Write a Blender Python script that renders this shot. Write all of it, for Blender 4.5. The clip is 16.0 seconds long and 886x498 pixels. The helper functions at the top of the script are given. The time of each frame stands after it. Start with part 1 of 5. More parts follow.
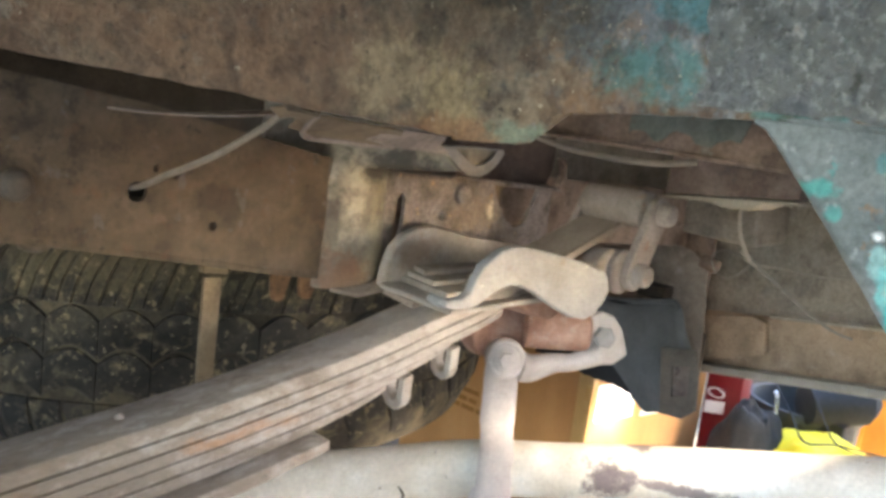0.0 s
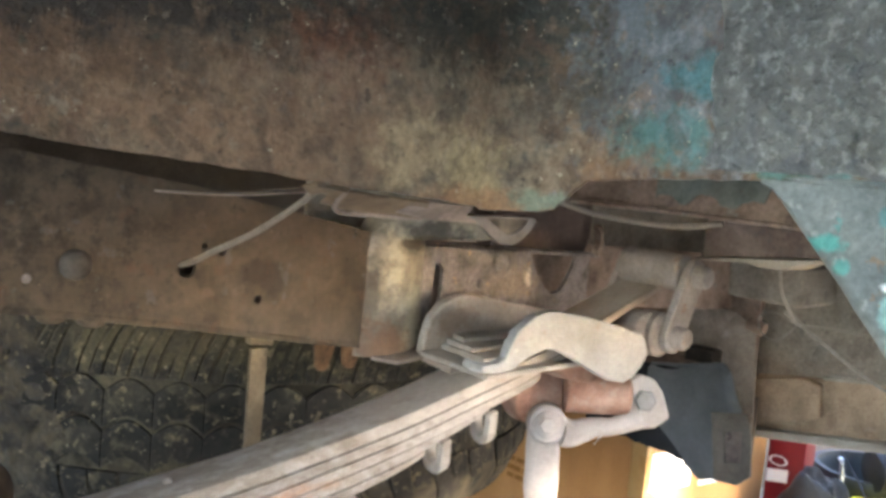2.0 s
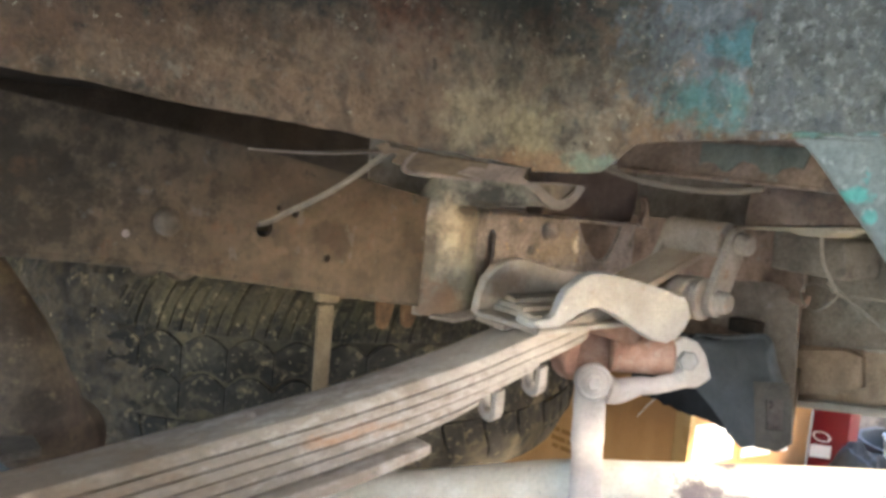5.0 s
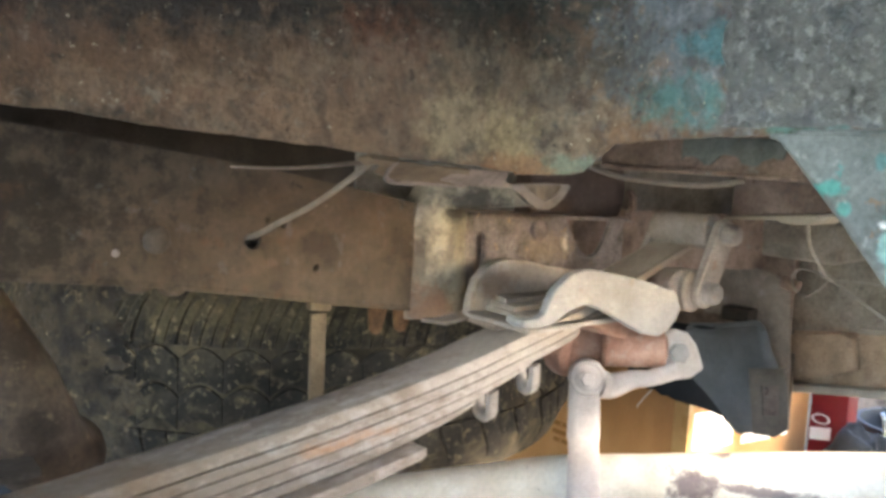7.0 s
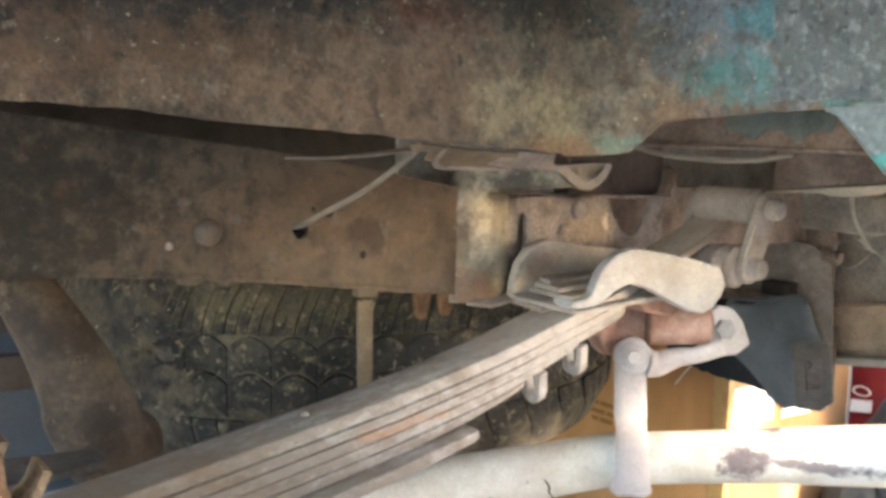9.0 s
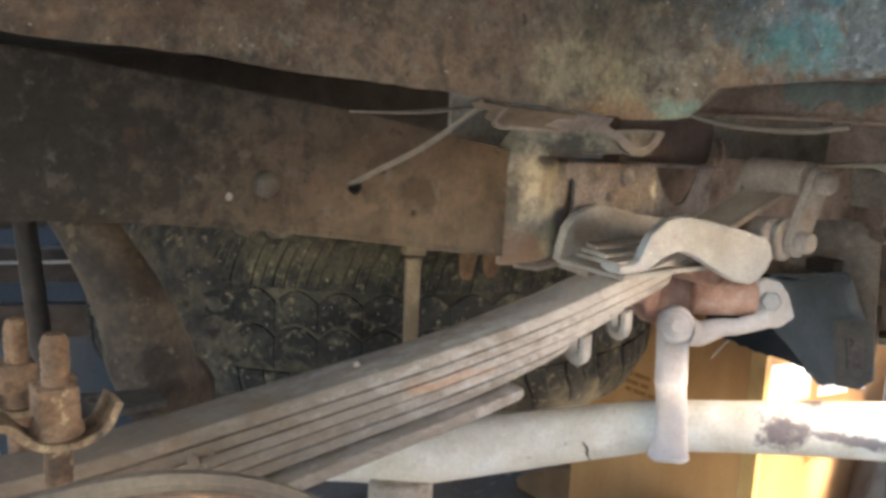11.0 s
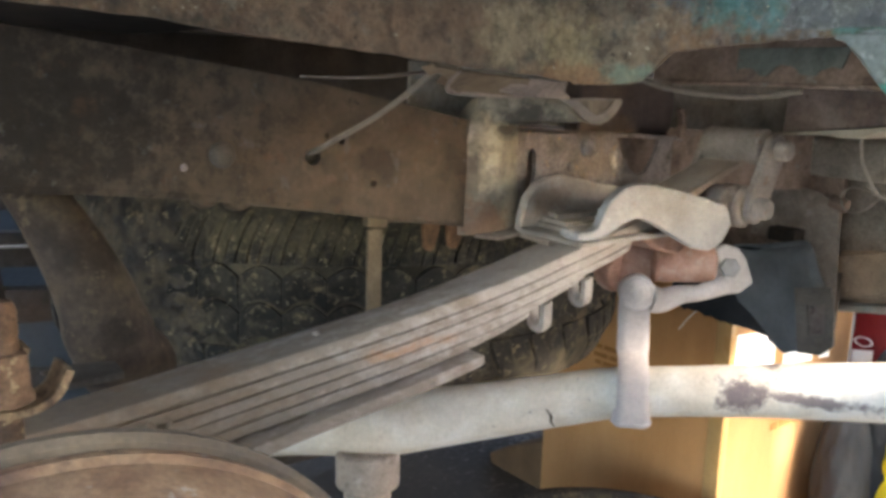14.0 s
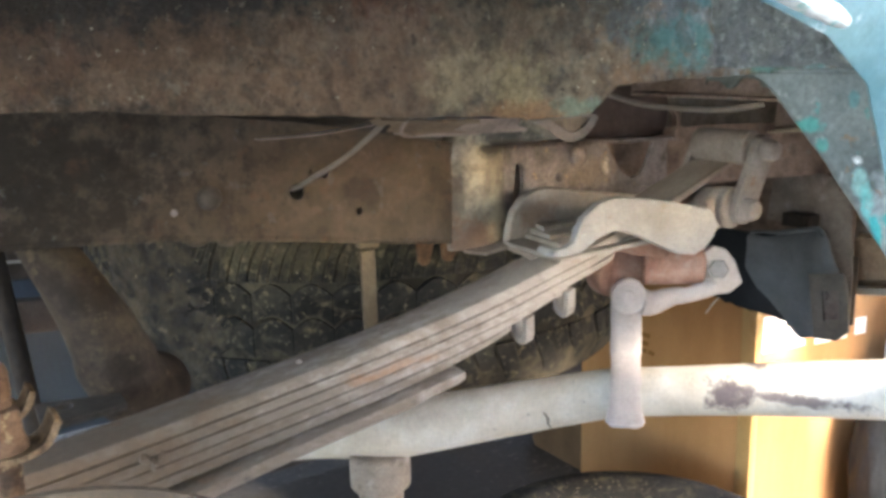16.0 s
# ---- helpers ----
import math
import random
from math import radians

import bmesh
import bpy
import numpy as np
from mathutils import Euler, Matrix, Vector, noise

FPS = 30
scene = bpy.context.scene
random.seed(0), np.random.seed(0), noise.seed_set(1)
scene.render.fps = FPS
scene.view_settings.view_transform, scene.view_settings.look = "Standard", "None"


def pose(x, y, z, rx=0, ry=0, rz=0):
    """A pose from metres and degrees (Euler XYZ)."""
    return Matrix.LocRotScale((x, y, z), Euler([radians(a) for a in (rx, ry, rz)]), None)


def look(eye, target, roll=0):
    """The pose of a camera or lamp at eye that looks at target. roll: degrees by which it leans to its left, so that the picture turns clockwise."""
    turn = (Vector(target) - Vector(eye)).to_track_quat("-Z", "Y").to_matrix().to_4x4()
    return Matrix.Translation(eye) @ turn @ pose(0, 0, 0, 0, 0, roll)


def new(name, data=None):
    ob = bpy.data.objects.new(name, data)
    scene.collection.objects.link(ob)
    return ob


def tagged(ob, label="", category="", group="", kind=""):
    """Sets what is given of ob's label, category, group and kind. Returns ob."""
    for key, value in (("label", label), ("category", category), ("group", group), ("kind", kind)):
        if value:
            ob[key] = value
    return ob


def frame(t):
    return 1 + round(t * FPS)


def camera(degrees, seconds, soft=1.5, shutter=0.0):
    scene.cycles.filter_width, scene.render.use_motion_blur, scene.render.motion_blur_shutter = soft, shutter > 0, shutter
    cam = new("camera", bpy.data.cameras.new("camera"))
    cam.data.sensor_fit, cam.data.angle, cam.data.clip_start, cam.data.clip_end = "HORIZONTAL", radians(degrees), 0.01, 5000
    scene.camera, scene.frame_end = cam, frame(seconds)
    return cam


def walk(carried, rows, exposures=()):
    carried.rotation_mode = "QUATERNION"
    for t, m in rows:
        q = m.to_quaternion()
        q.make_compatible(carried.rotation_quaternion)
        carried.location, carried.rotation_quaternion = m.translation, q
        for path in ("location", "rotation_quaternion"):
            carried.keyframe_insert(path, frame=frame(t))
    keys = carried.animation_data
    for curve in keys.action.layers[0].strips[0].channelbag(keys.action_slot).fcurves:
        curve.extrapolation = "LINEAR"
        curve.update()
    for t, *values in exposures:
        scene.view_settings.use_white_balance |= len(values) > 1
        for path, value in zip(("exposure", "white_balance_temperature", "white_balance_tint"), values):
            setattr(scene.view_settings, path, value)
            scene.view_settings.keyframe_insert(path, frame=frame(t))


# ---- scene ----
cam = camera(55.4, 16.0, soft=3.5)
PATH = [
    (0, (0.036, 0.034, 0.591), (1.498, 1.357, 0.257), 7.3),
    (0.5, (0.036, 0.023, 0.586), (1.502, 1.355, 0.309), 6.8),
    (1, (0.03, 0.012, 0.588), (1.439, 1.408, 0.336), 6.2),
    (1.5, (0.025, 0.008, 0.593), (1.391, 1.457, 0.402), 6.4),
    (2, (0.03, -0.004, 0.592), (1.4, 1.443, 0.415), 5.1),
    (2.5, (0.025, -0.038, 0.571), (1.41, 1.384, 0.324), 4.9),
    (3, (0.014, -0.049, 0.563), (1.387, 1.38, 0.29), 4.4),
    (3.5, (-0.009, -0.046, 0.558), (1.305, 1.436, 0.279), 5.5),
    (4, (-0.017, -0.042, 0.566), (1.27, 1.471, 0.332), 6.5),
    (6.5, (-0.025, -0.052, 0.577), (1.28, 1.447, 0.348), 2.6),
    (7, (-0.02, -0.056, 0.582), (1.279, 1.449, 0.357), 2.6),
    (7.5, (-0.019, -0.058, 0.58), (1.27, 1.455, 0.356), 2.5),
    (8, (-0.027, -0.055, 0.578), (1.243, 1.475, 0.359), 3.0),
    (8.5, (-0.029, -0.051, 0.587), (1.241, 1.478, 0.363), 2.0),
    (9, (-0.039, -0.044, 0.584), (1.212, 1.492, 0.315), 0.7),
    (9.2, (-0.046, -0.042, 0.579), (1.195, 1.5, 0.291), 0.8),
    (11.5, (-0.062, -0.043, 0.575), (1.114, 1.538, 0.229), 2.3),
    (12, (-0.061, -0.05, 0.578), (1.105, 1.539, 0.24), 1.4),
    (12.5, (-0.057, -0.052, 0.568), (1.129, 1.516, 0.202), 1.6),
    (13, (-0.058, -0.054, 0.569), (1.132, 1.512, 0.208), 1.7),
    (13.5, (-0.051, -0.058, 0.569), (1.167, 1.484, 0.199), 1.7),
    (14, (-0.051, -0.057, 0.562), (1.177, 1.475, 0.182), 1.8),
    (14.5, (-0.045, -0.064, 0.574), (1.195, 1.464, 0.215), 0.9),
    (15, (-0.02, -0.101, 0.609), (1.137, 1.486, 0.235), -0.2),
    (15.5, (-0.004, -0.138, 0.627), (1.09, 1.48, 0.197), -1.1),
    (16, (0.0, -0.142, 0.627), (1.095, 1.47, 0.18), -1.7),
]
TINT = 15
EXPOSURES = [(0, 4.70, 7080), (2.5, 4.90, 6900), (4, 4.84, 7050), (7, 4.84, 6940), (9, 4.94, 6960), (11.5, 4.44, 6860), (12.5, 4.32, 6800), (14.5, 4.32, 6740), (16, 4.54, 6660)]
walk(cam, [(t, look(eye, target, roll)) for t, eye, target, roll in PATH], [(t, stops, kelvin, TINT) for t, stops, kelvin in EXPOSURES])

# ---- world, sun, exposure ----
SUN_FROM = Vector((0.15, -0.95, 0.53)).normalized()
world = bpy.data.worlds.new("sky")
scene.world = world
world.use_nodes = True
wn = world.node_tree
sky = wn.nodes.new("ShaderNodeTexSky")
sky.sky_type, sky.sun_disc = "NISHITA", False
sky.sun_elevation, sky.sun_rotation = math.asin(SUN_FROM.z), math.atan2(SUN_FROM.x, SUN_FROM.y)
wn.links.new(sky.outputs[0], wn.nodes["Background"].inputs[0])
wn.nodes["Background"].inputs[1].default_value = 0.15
sun = new("sun", bpy.data.lights.new("sun", "SUN"))
sun.data.energy, sun.data.angle, sun.data.color = 1.3, radians(5.0), (1.0, 0.93, 0.82)
sun.matrix_world = look(SUN_FROM * 8, (0, 0, 0))


# ---- materials ----
def rgb(h):
    """Linear colour from an sRGB hex string."""
    v = [int(h[i:i + 2], 16) / 255 for i in (0, 2, 4)]
    return tuple(c / 12.92 if c <= 0.04045 else ((c + 0.055) / 1.055) ** 2.4 for c in v) + (1.0,)


def mat(name, cols, scale=20.0, fine=180.0, rough=0.8, metal=0.0, bump=0.4, depth=0.002, grain=0.35, stretch=(1, 1, 1), spots=(), pebble=0.0, blobs=(), world_places=False):
    """A worn surface: a ramp of colours by a broad noise, fine grain, relief, spots by a threshold, and blobs of colour
    round places.
    """
    m = bpy.data.materials.new(name)
    m.use_nodes = True
    nt = m.node_tree
    nd, lk = nt.nodes, nt.links.new
    bsdf = nd["Principled BSDF"]
    tc = nd.new("ShaderNodeTexCoord")
    mp = nd.new("ShaderNodeMapping")
    mp.inputs["Scale"].default_value = stretch
    at = nd.new("ShaderNodeNewGeometry").outputs["Position"] if world_places else tc.outputs["Object"]
    lk(at, mp.inputs[0])

    def noise_tex(s, detail, r=0.6, off=0.0):
        n = nd.new("ShaderNodeTexNoise")
        n.inputs["Scale"].default_value, n.inputs["Detail"].default_value, n.inputs["Roughness"].default_value = s, detail, r
        if off:
            mo = nd.new("ShaderNodeMapping")
            mo.inputs["Location"].default_value = (off, off * 0.7, -off)
            lk(mp.outputs[0], mo.inputs[0])
            lk(mo.outputs[0], n.inputs[0])
        else:
            lk(mp.outputs[0], n.inputs[0])
        return n

    broad, small = noise_tex(scale, 7.0), noise_tex(fine, 4.0, 0.7)
    ramp = nd.new("ShaderNodeValToRGB")
    els = ramp.color_ramp.elements
    while len(els) < len(cols):
        els.new(0.5)
    for i, c in enumerate(cols):
        els[i].position, els[i].color = 0.32 + 0.36 * i / max(1, len(cols) - 1), rgb(c)
    lk(broad.outputs["Fac"], ramp.inputs[0])
    colour = ramp.outputs[0]
    for k, (place, radii, hexcol, amount) in enumerate(blobs):
        sub = nd.new("ShaderNodeVectorMath")
        sub.operation = "SUBTRACT"
        sub.inputs[1].default_value = place
        lk(at, sub.inputs[0])
        div = nd.new("ShaderNodeVectorMath")
        div.operation = "DIVIDE"
        div.inputs[1].default_value = radii
        lk(sub.outputs[0], div.inputs[0])
        ln = nd.new("ShaderNodeVectorMath")
        ln.operation = "LENGTH"
        lk(div.outputs[0], ln.inputs[0])
        nz = noise_tex(55.0, 6.0, 0.7, 1.3 + k)
        add = nd.new("ShaderNodeMath")
        add.operation = "MULTIPLY_ADD"
        add.inputs[1].default_value, add.inputs[2].default_value = 3.0, -1.5
        lk(nz.outputs["Fac"], add.inputs[0])
        plus = nd.new("ShaderNodeMath")
        lk(ln.outputs["Value"], plus.inputs[0])
        lk(add.outputs[0], plus.inputs[1])
        mr = nd.new("ShaderNodeMapRange")
        mr.inputs["From Min"].default_value, mr.inputs["From Max"].default_value = 1.15, 0.55
        mr.inputs["To Max"].default_value = amount
        lk(plus.outputs[0], mr.inputs["Value"])
        mx = nd.new("ShaderNodeMix")
        mx.data_type = "RGBA"
        mx.inputs["B"].default_value = rgb(hexcol)
        lk(mr.outputs[0], mx.inputs["Factor"])
        lk(colour, mx.inputs["A"])
        colour = mx.outputs["Result"]
    for k, (s, lo, hi, hexcol, amount) in enumerate(spots):
        nz = noise_tex(s, 5.0, 0.65, 5.1 + 2 * k)
        mr = nd.new("ShaderNodeMapRange")
        mr.inputs["From Min"].default_value, mr.inputs["From Max"].default_value = lo, hi
        mr.inputs["To Max"].default_value = amount
        lk(nz.outputs["Fac"], mr.inputs["Value"])
        mx = nd.new("ShaderNodeMix")
        mx.data_type = "RGBA"
        mx.inputs["B"].default_value = rgb(hexcol)
        lk(mr.outputs[0], mx.inputs["Factor"])
        lk(colour, mx.inputs["A"])
        colour = mx.outputs["Result"]
    gr = nd.new("ShaderNodeMapRange")
    gr.inputs["From Min"].default_value, gr.inputs["From Max"].default_value = 0.3, 0.7
    gr.inputs["To Min"].default_value, gr.inputs["To Max"].default_value = 1 - grain, 1 + grain
    lk(small.outputs["Fac"], gr.inputs["Value"])
    ml = nd.new("ShaderNodeVectorMath")
    ml.operation = "MULTIPLY"
    lk(colour, ml.inputs[0])
    lk(gr.outputs[0], ml.inputs[1])
    lk(ml.outputs[0], bsdf.inputs["Base Color"])
    rr = nd.new("ShaderNodeMapRange")
    rr.inputs["To Min"].default_value, rr.inputs["To Max"].default_value = max(0.05, rough - 0.12), min(1.0, rough + 0.12)
    lk(broad.outputs["Fac"], rr.inputs["Value"])
    lk(rr.outputs[0], bsdf.inputs["Roughness"])
    bsdf.inputs["Metallic"].default_value = metal
    bsdf.inputs["Specular IOR Level"].default_value = 0.3
    hsum = nd.new("ShaderNodeMath")
    hsum.operation = "MULTIPLY_ADD"
    hsum.inputs[1].default_value = 2.0
    lk(broad.outputs["Fac"], hsum.inputs[0])
    lk(small.outputs["Fac"], hsum.inputs[2])
    height = hsum.outputs[0]
    if pebble:
        vo = nd.new("ShaderNodeTexVoronoi")
        vo.feature = "SMOOTH_F1"
        vo.inputs["Scale"].default_value = pebble
        wob = nd.new("ShaderNodeVectorMath")
        wob.operation = "MULTIPLY_ADD"
        wob.inputs[1].default_value = (0.02, 0.02, 0.02)
        lk(small.outputs["Color"], wob.inputs[0])
        lk(mp.outputs[0], wob.inputs[2])
        lk(wob.outputs[0], vo.inputs["Vector"])
        ps = nd.new("ShaderNodeMath")
        ps.operation = "MULTIPLY_ADD"
        ps.inputs[1].default_value = -2.5
        lk(vo.outputs["Distance"], ps.inputs[0])
        lk(height, ps.inputs[2])
        height = ps.outputs[0]
    bp = nd.new("ShaderNodeBump")
    bp.inputs["Strength"].default_value, bp.inputs["Distance"].default_value = bump, depth
    lk(height, bp.inputs["Height"])
    lk(bp.outputs[0], bsdf.inputs["Normal"])
    return m


M = {}
M["skirt"] = mat("rusty_body_paint", ["4e443a", "6b5845", "867059", "62584c"], 16, 190, 0.8, 0, 0.5, 0.0032, 0.24, pebble=62,
                 spots=((85, 0.61, 0.66, "9a8b78", 0.4), (45, 0.50, 0.60, "3f3831", 0.4), (38, 0.58, 0.66, "8a6f58", 0.45), (60, 0.63, 0.68, "2f2b26", 0.6), (26, 0.58, 0.67, "7a5540", 0.3), (34, 0.60, 0.67, "4b4c46", 0.45), (11, 0.52, 0.64, "4e4841", 0.35), (130, 0.65, 0.69, "cbbb9f", 0.6), (70, 0.60, 0.66, "4a4c3e", 0.35)),
                 # Besides paint patches, blobs darken top and left and lighten right, as light falls.
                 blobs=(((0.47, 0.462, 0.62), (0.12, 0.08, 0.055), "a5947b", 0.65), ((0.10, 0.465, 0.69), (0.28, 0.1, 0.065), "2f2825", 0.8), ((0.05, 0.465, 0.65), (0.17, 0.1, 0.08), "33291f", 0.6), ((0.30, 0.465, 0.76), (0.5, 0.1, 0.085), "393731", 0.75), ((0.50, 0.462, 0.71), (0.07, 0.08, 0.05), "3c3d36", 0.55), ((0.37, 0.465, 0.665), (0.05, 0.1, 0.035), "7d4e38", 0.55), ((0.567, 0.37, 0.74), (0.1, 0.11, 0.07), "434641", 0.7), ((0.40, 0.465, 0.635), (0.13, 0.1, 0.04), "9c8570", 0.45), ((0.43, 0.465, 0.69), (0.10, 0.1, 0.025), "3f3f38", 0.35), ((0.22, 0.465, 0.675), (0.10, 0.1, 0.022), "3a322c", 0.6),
                        ((0.34, 0.465, 0.60), (0.13, 0.1, 0.03), "96745a", 0.55), ((0.25, 0.465, 0.628), (0.30, 0.1, 0.03), "84634a", 0.45), ((0.44, 0.462, 0.606), (0.05, 0.08, 0.03), "c6b18a", 0.5), ((0.495, 0.462, 0.60), (0.03, 0.08, 0.03), "c4ad80", 0.6), ((0.50, 0.455, 0.575), (0.05, 0.06, 0.012), "b0835c", 0.6), ((0.466, 0.462, 0.645), (0.018, 0.08, 0.02), "3a3a33", 0.5),
                        ((0.567, 0.345, 0.70), (0.1, 0.075, 0.085), "727b7e", 0.8), ((0.567, 0.06, 0.74), (0.2, 0.27, 0.3), "8c908f", 1.0), ((0.567, 0.345, 0.632), (0.1, 0.045, 0.024), "47857f", 0.62), ((0.567, 0.40, 0.665), (0.1, 0.03, 0.03), "4a4f4a", 0.6),
                        ((0.567, 0.375, 0.605), (0.1, 0.06, 0.012), "8a6a4e", 0.55), ((0.567, 0.31, 0.675), (0.1, 0.035, 0.015), "3c7f82", 0.65), ((0.555, 0.44, 0.577), (0.03, 0.022, 0.010), "8a9c84", 0.65), ((0.567, 0.325, 0.755), (0.1, 0.022, 0.018), "3b6f73", 0.7),
                        ((0.567, 0.24, 0.612), (0.1, 0.03, 0.005), "57988f", 0.55)))
M["panel"] = mat("pebbled_grey_underseal", ["72746f", "858782", "94968f", "7a7c77"], 24, 200, 0.5, 0, 0.8, 0.007, 0.15, pebble=105,
                 spots=((115, 0.52, 0.62, "cfcfca", 0.55), (70, 0.60, 0.67, "494a45", 0.6), (22, 0.56, 0.66, "7c8084", 0.5), (30, 0.66, 0.72, "4b8580", 0.3)))
M["linkpale"] = mat("pale_pinkish_weld_foot", ["aba199", "bcb2aa", "c8bfb6"], 18, 240, 0.7, 0, 0.35, 0.001, 0.1)
M["flange"] = mat("scraped_grey_teal_paint", ["5d6462", "737a77", "838985"], 22, 200, 0.7, 0, 0.5, 0.002, 0.25,
                  spots=((28, 0.635, 0.675, "4a948d", 0.6), (90, 0.60, 0.67, "a9ada6", 0.5), (50, 0.63, 0.68, "8d6a4a", 0.6)),
                  blobs=(((0.567, 0.14, 0.51), (0.1, 0.028, 0.05), "a3abac", 0.8), ((0.567, 0.22, 0.570), (0.1, 0.013, 0.006), "4c9a90", 0.9), ((0.567, 0.204, 0.557), (0.1, 0.006, 0.005), "4f9c92", 0.8), ((0.567, 0.175, 0.533), (0.1, 0.007, 0.012), "8db9b4", 0.8),
                         ((0.567, 0.169, 0.516), (0.1, 0.006, 0.012), "6fb9b5", 0.9), ((0.567, 0.161, 0.500), (0.1, 0.006, 0.014), "3fb2b2", 0.95), ((0.567, 0.150, 0.511), (0.1, 0.006, 0.007), "45a5a6", 0.9), ((0.567, 0.182, 0.589), (0.1, 0.004, 0.006), "4a8c8c", 0.6), ((0.567, 0.146, 0.542), (0.1, 0.007, 0.008), "45888a", 0.7), ((0.567, 0.177, 0.547), (0.1, 0.0045, 0.004), "f2f4f2", 1.0)))
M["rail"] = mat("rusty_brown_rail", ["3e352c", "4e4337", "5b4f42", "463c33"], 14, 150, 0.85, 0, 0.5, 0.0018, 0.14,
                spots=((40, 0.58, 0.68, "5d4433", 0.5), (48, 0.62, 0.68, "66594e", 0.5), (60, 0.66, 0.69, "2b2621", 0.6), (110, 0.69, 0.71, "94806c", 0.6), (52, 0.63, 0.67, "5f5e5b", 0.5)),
                # Shade at the rail's left end, put into the colour.
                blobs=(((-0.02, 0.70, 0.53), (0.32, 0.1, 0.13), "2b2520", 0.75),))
M["rail2"] = mat("dusty_brown_steel", ["5d544d", "7b716a", "8f8580", "655c55"], 20, 220, 0.85, 0, 0.5, 0.002, 0.3,
                 spots=((55, 0.64, 0.68, "bd9b71", 0.6),),
                 # Painted highlight: a lit patch with a glint beside the cut-out.
                 blobs=(((0.857, 0.70, 0.468), (0.007, 0.05, 0.013), "f0e0c7", 0.9), ((0.83, 0.70, 0.462), (0.05, 0.05, 0.02), "9b8972", 0.5)))
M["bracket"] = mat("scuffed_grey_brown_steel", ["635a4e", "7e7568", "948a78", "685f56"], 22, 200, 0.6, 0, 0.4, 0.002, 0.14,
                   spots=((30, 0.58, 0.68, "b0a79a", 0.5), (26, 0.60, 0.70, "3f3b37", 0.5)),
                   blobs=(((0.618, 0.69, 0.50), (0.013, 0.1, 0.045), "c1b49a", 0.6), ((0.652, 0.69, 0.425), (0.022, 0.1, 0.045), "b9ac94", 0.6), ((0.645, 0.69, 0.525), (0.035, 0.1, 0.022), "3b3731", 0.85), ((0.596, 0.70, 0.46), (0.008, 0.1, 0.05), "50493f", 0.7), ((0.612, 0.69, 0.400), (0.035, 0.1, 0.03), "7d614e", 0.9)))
M["flake"] = mat("peeling_grey_green_paint", ["5b635c", "747b73", "686c64"], 30, 200, 0.7, 0, 0.4, 0.001, 0.15, spots=((45, 0.62, 0.67, "6b5038", 0.8),))
M["mount"] = mat("pinkish_brown_rust", ["5b4e4a", "74665f", "877a73"], 24, 200, 0.85, 0, 0.4, 0.0015, 0.2, spots=((30, 0.54, 0.64, "5d6160", 0.5), (50, 0.62, 0.68, "4a362e", 0.6), (70, 0.64, 0.68, "a59c90", 0.5)))
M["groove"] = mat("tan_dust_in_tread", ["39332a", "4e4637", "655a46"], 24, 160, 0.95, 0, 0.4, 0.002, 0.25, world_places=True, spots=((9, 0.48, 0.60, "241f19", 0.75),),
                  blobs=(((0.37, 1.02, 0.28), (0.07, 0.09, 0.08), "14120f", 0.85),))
M["spring"] = mat("dusty_grey_spring_steel", ["94867a", "a89a8c", "b5a89a"], 16, 260, 0.8, 0, 0.4, 0.001, 0.14, stretch=(0.5, 1, 1),
                  spots=((30, 0.64, 0.72, "a9764f", 0.4), (70, 0.66, 0.70, "5e564d", 0.5)),
                  # Rust blobs; the second also paints shade leftwards, the last dims the leaf's edge.
                  blobs=(((0.02, 0.56, 0.29), (0.24, 0.2, 0.10), "7b5a3c", 0.9), ((0.14, 0.56, 0.28), (0.42, 0.2, 0.14), "776655", 0.75), ((0.415, 0.552, 0.314), (0.055, 0.02, 0.010), "b0784c", 0.5), ((0.70, 0.552, 0.385), (0.06, 0.02, 0.02), "9c7562", 0.5), ((0.91, 0.574, 0.452), (0.10, 0.006, 0.05), "7a6c60", 0.6)))
M["clamp"] = mat("pale_dusty_cast_steel", ["86827c", "989490", "a8a49e"], 18, 240, 0.8, 0, 0.4, 0.0015, 0.14,
                 spots=((55, 0.66, 0.70, "d8d0bf", 0.8), (40, 0.63, 0.7, "8a6f58", 0.4)))
M["shackle"] = mat("grey_brown_dusty_steel", ["7c7169", "91867d", "a1948c"], 24, 240, 0.8, 0, 0.4, 0.0015, 0.2,
                   spots=((45, 0.62, 0.68, "8a6346", 0.5),))
M["redrust"] = mat("red_primer_rust", ["85604f", "9c7765", "ad9080"], 24, 220, 0.8, 0, 0.4, 0.001, 0.18, spots=((30, 0.56, 0.66, "a79a8c", 0.7),))
M["link"] = mat("pale_grey_dusty_strap", ["a0968e", "b2a8a0", "beb5ac"], 16, 240, 0.75, 0, 0.3, 0.001, 0.1, spots=((40, 0.66, 0.72, "9a7f74", 0.4),))
M["tube"] = mat("chalky_white_painted_tube", ["b5aa97", "cac1b0", "d8d3c8"], 14, 220, 0.6, 0, 0.35, 0.0015, 0.12,
                spots=((60, 0.66, 0.70, "6f675c", 0.6), (18, 0.62, 0.72, "b3ab9a", 0.5)),
                blobs=(((0.829, 0.462, 0.208), (0.021, 0.035, 0.024), "6a5f5d", 1.0), ((0.868, 0.396, 0.216), (0.05, 0.09, 0.0085), "736866", 0.95), ((0.878, 0.462, 0.243), (0.017, 0.03, 0.006), "6d6260", 0.9)))
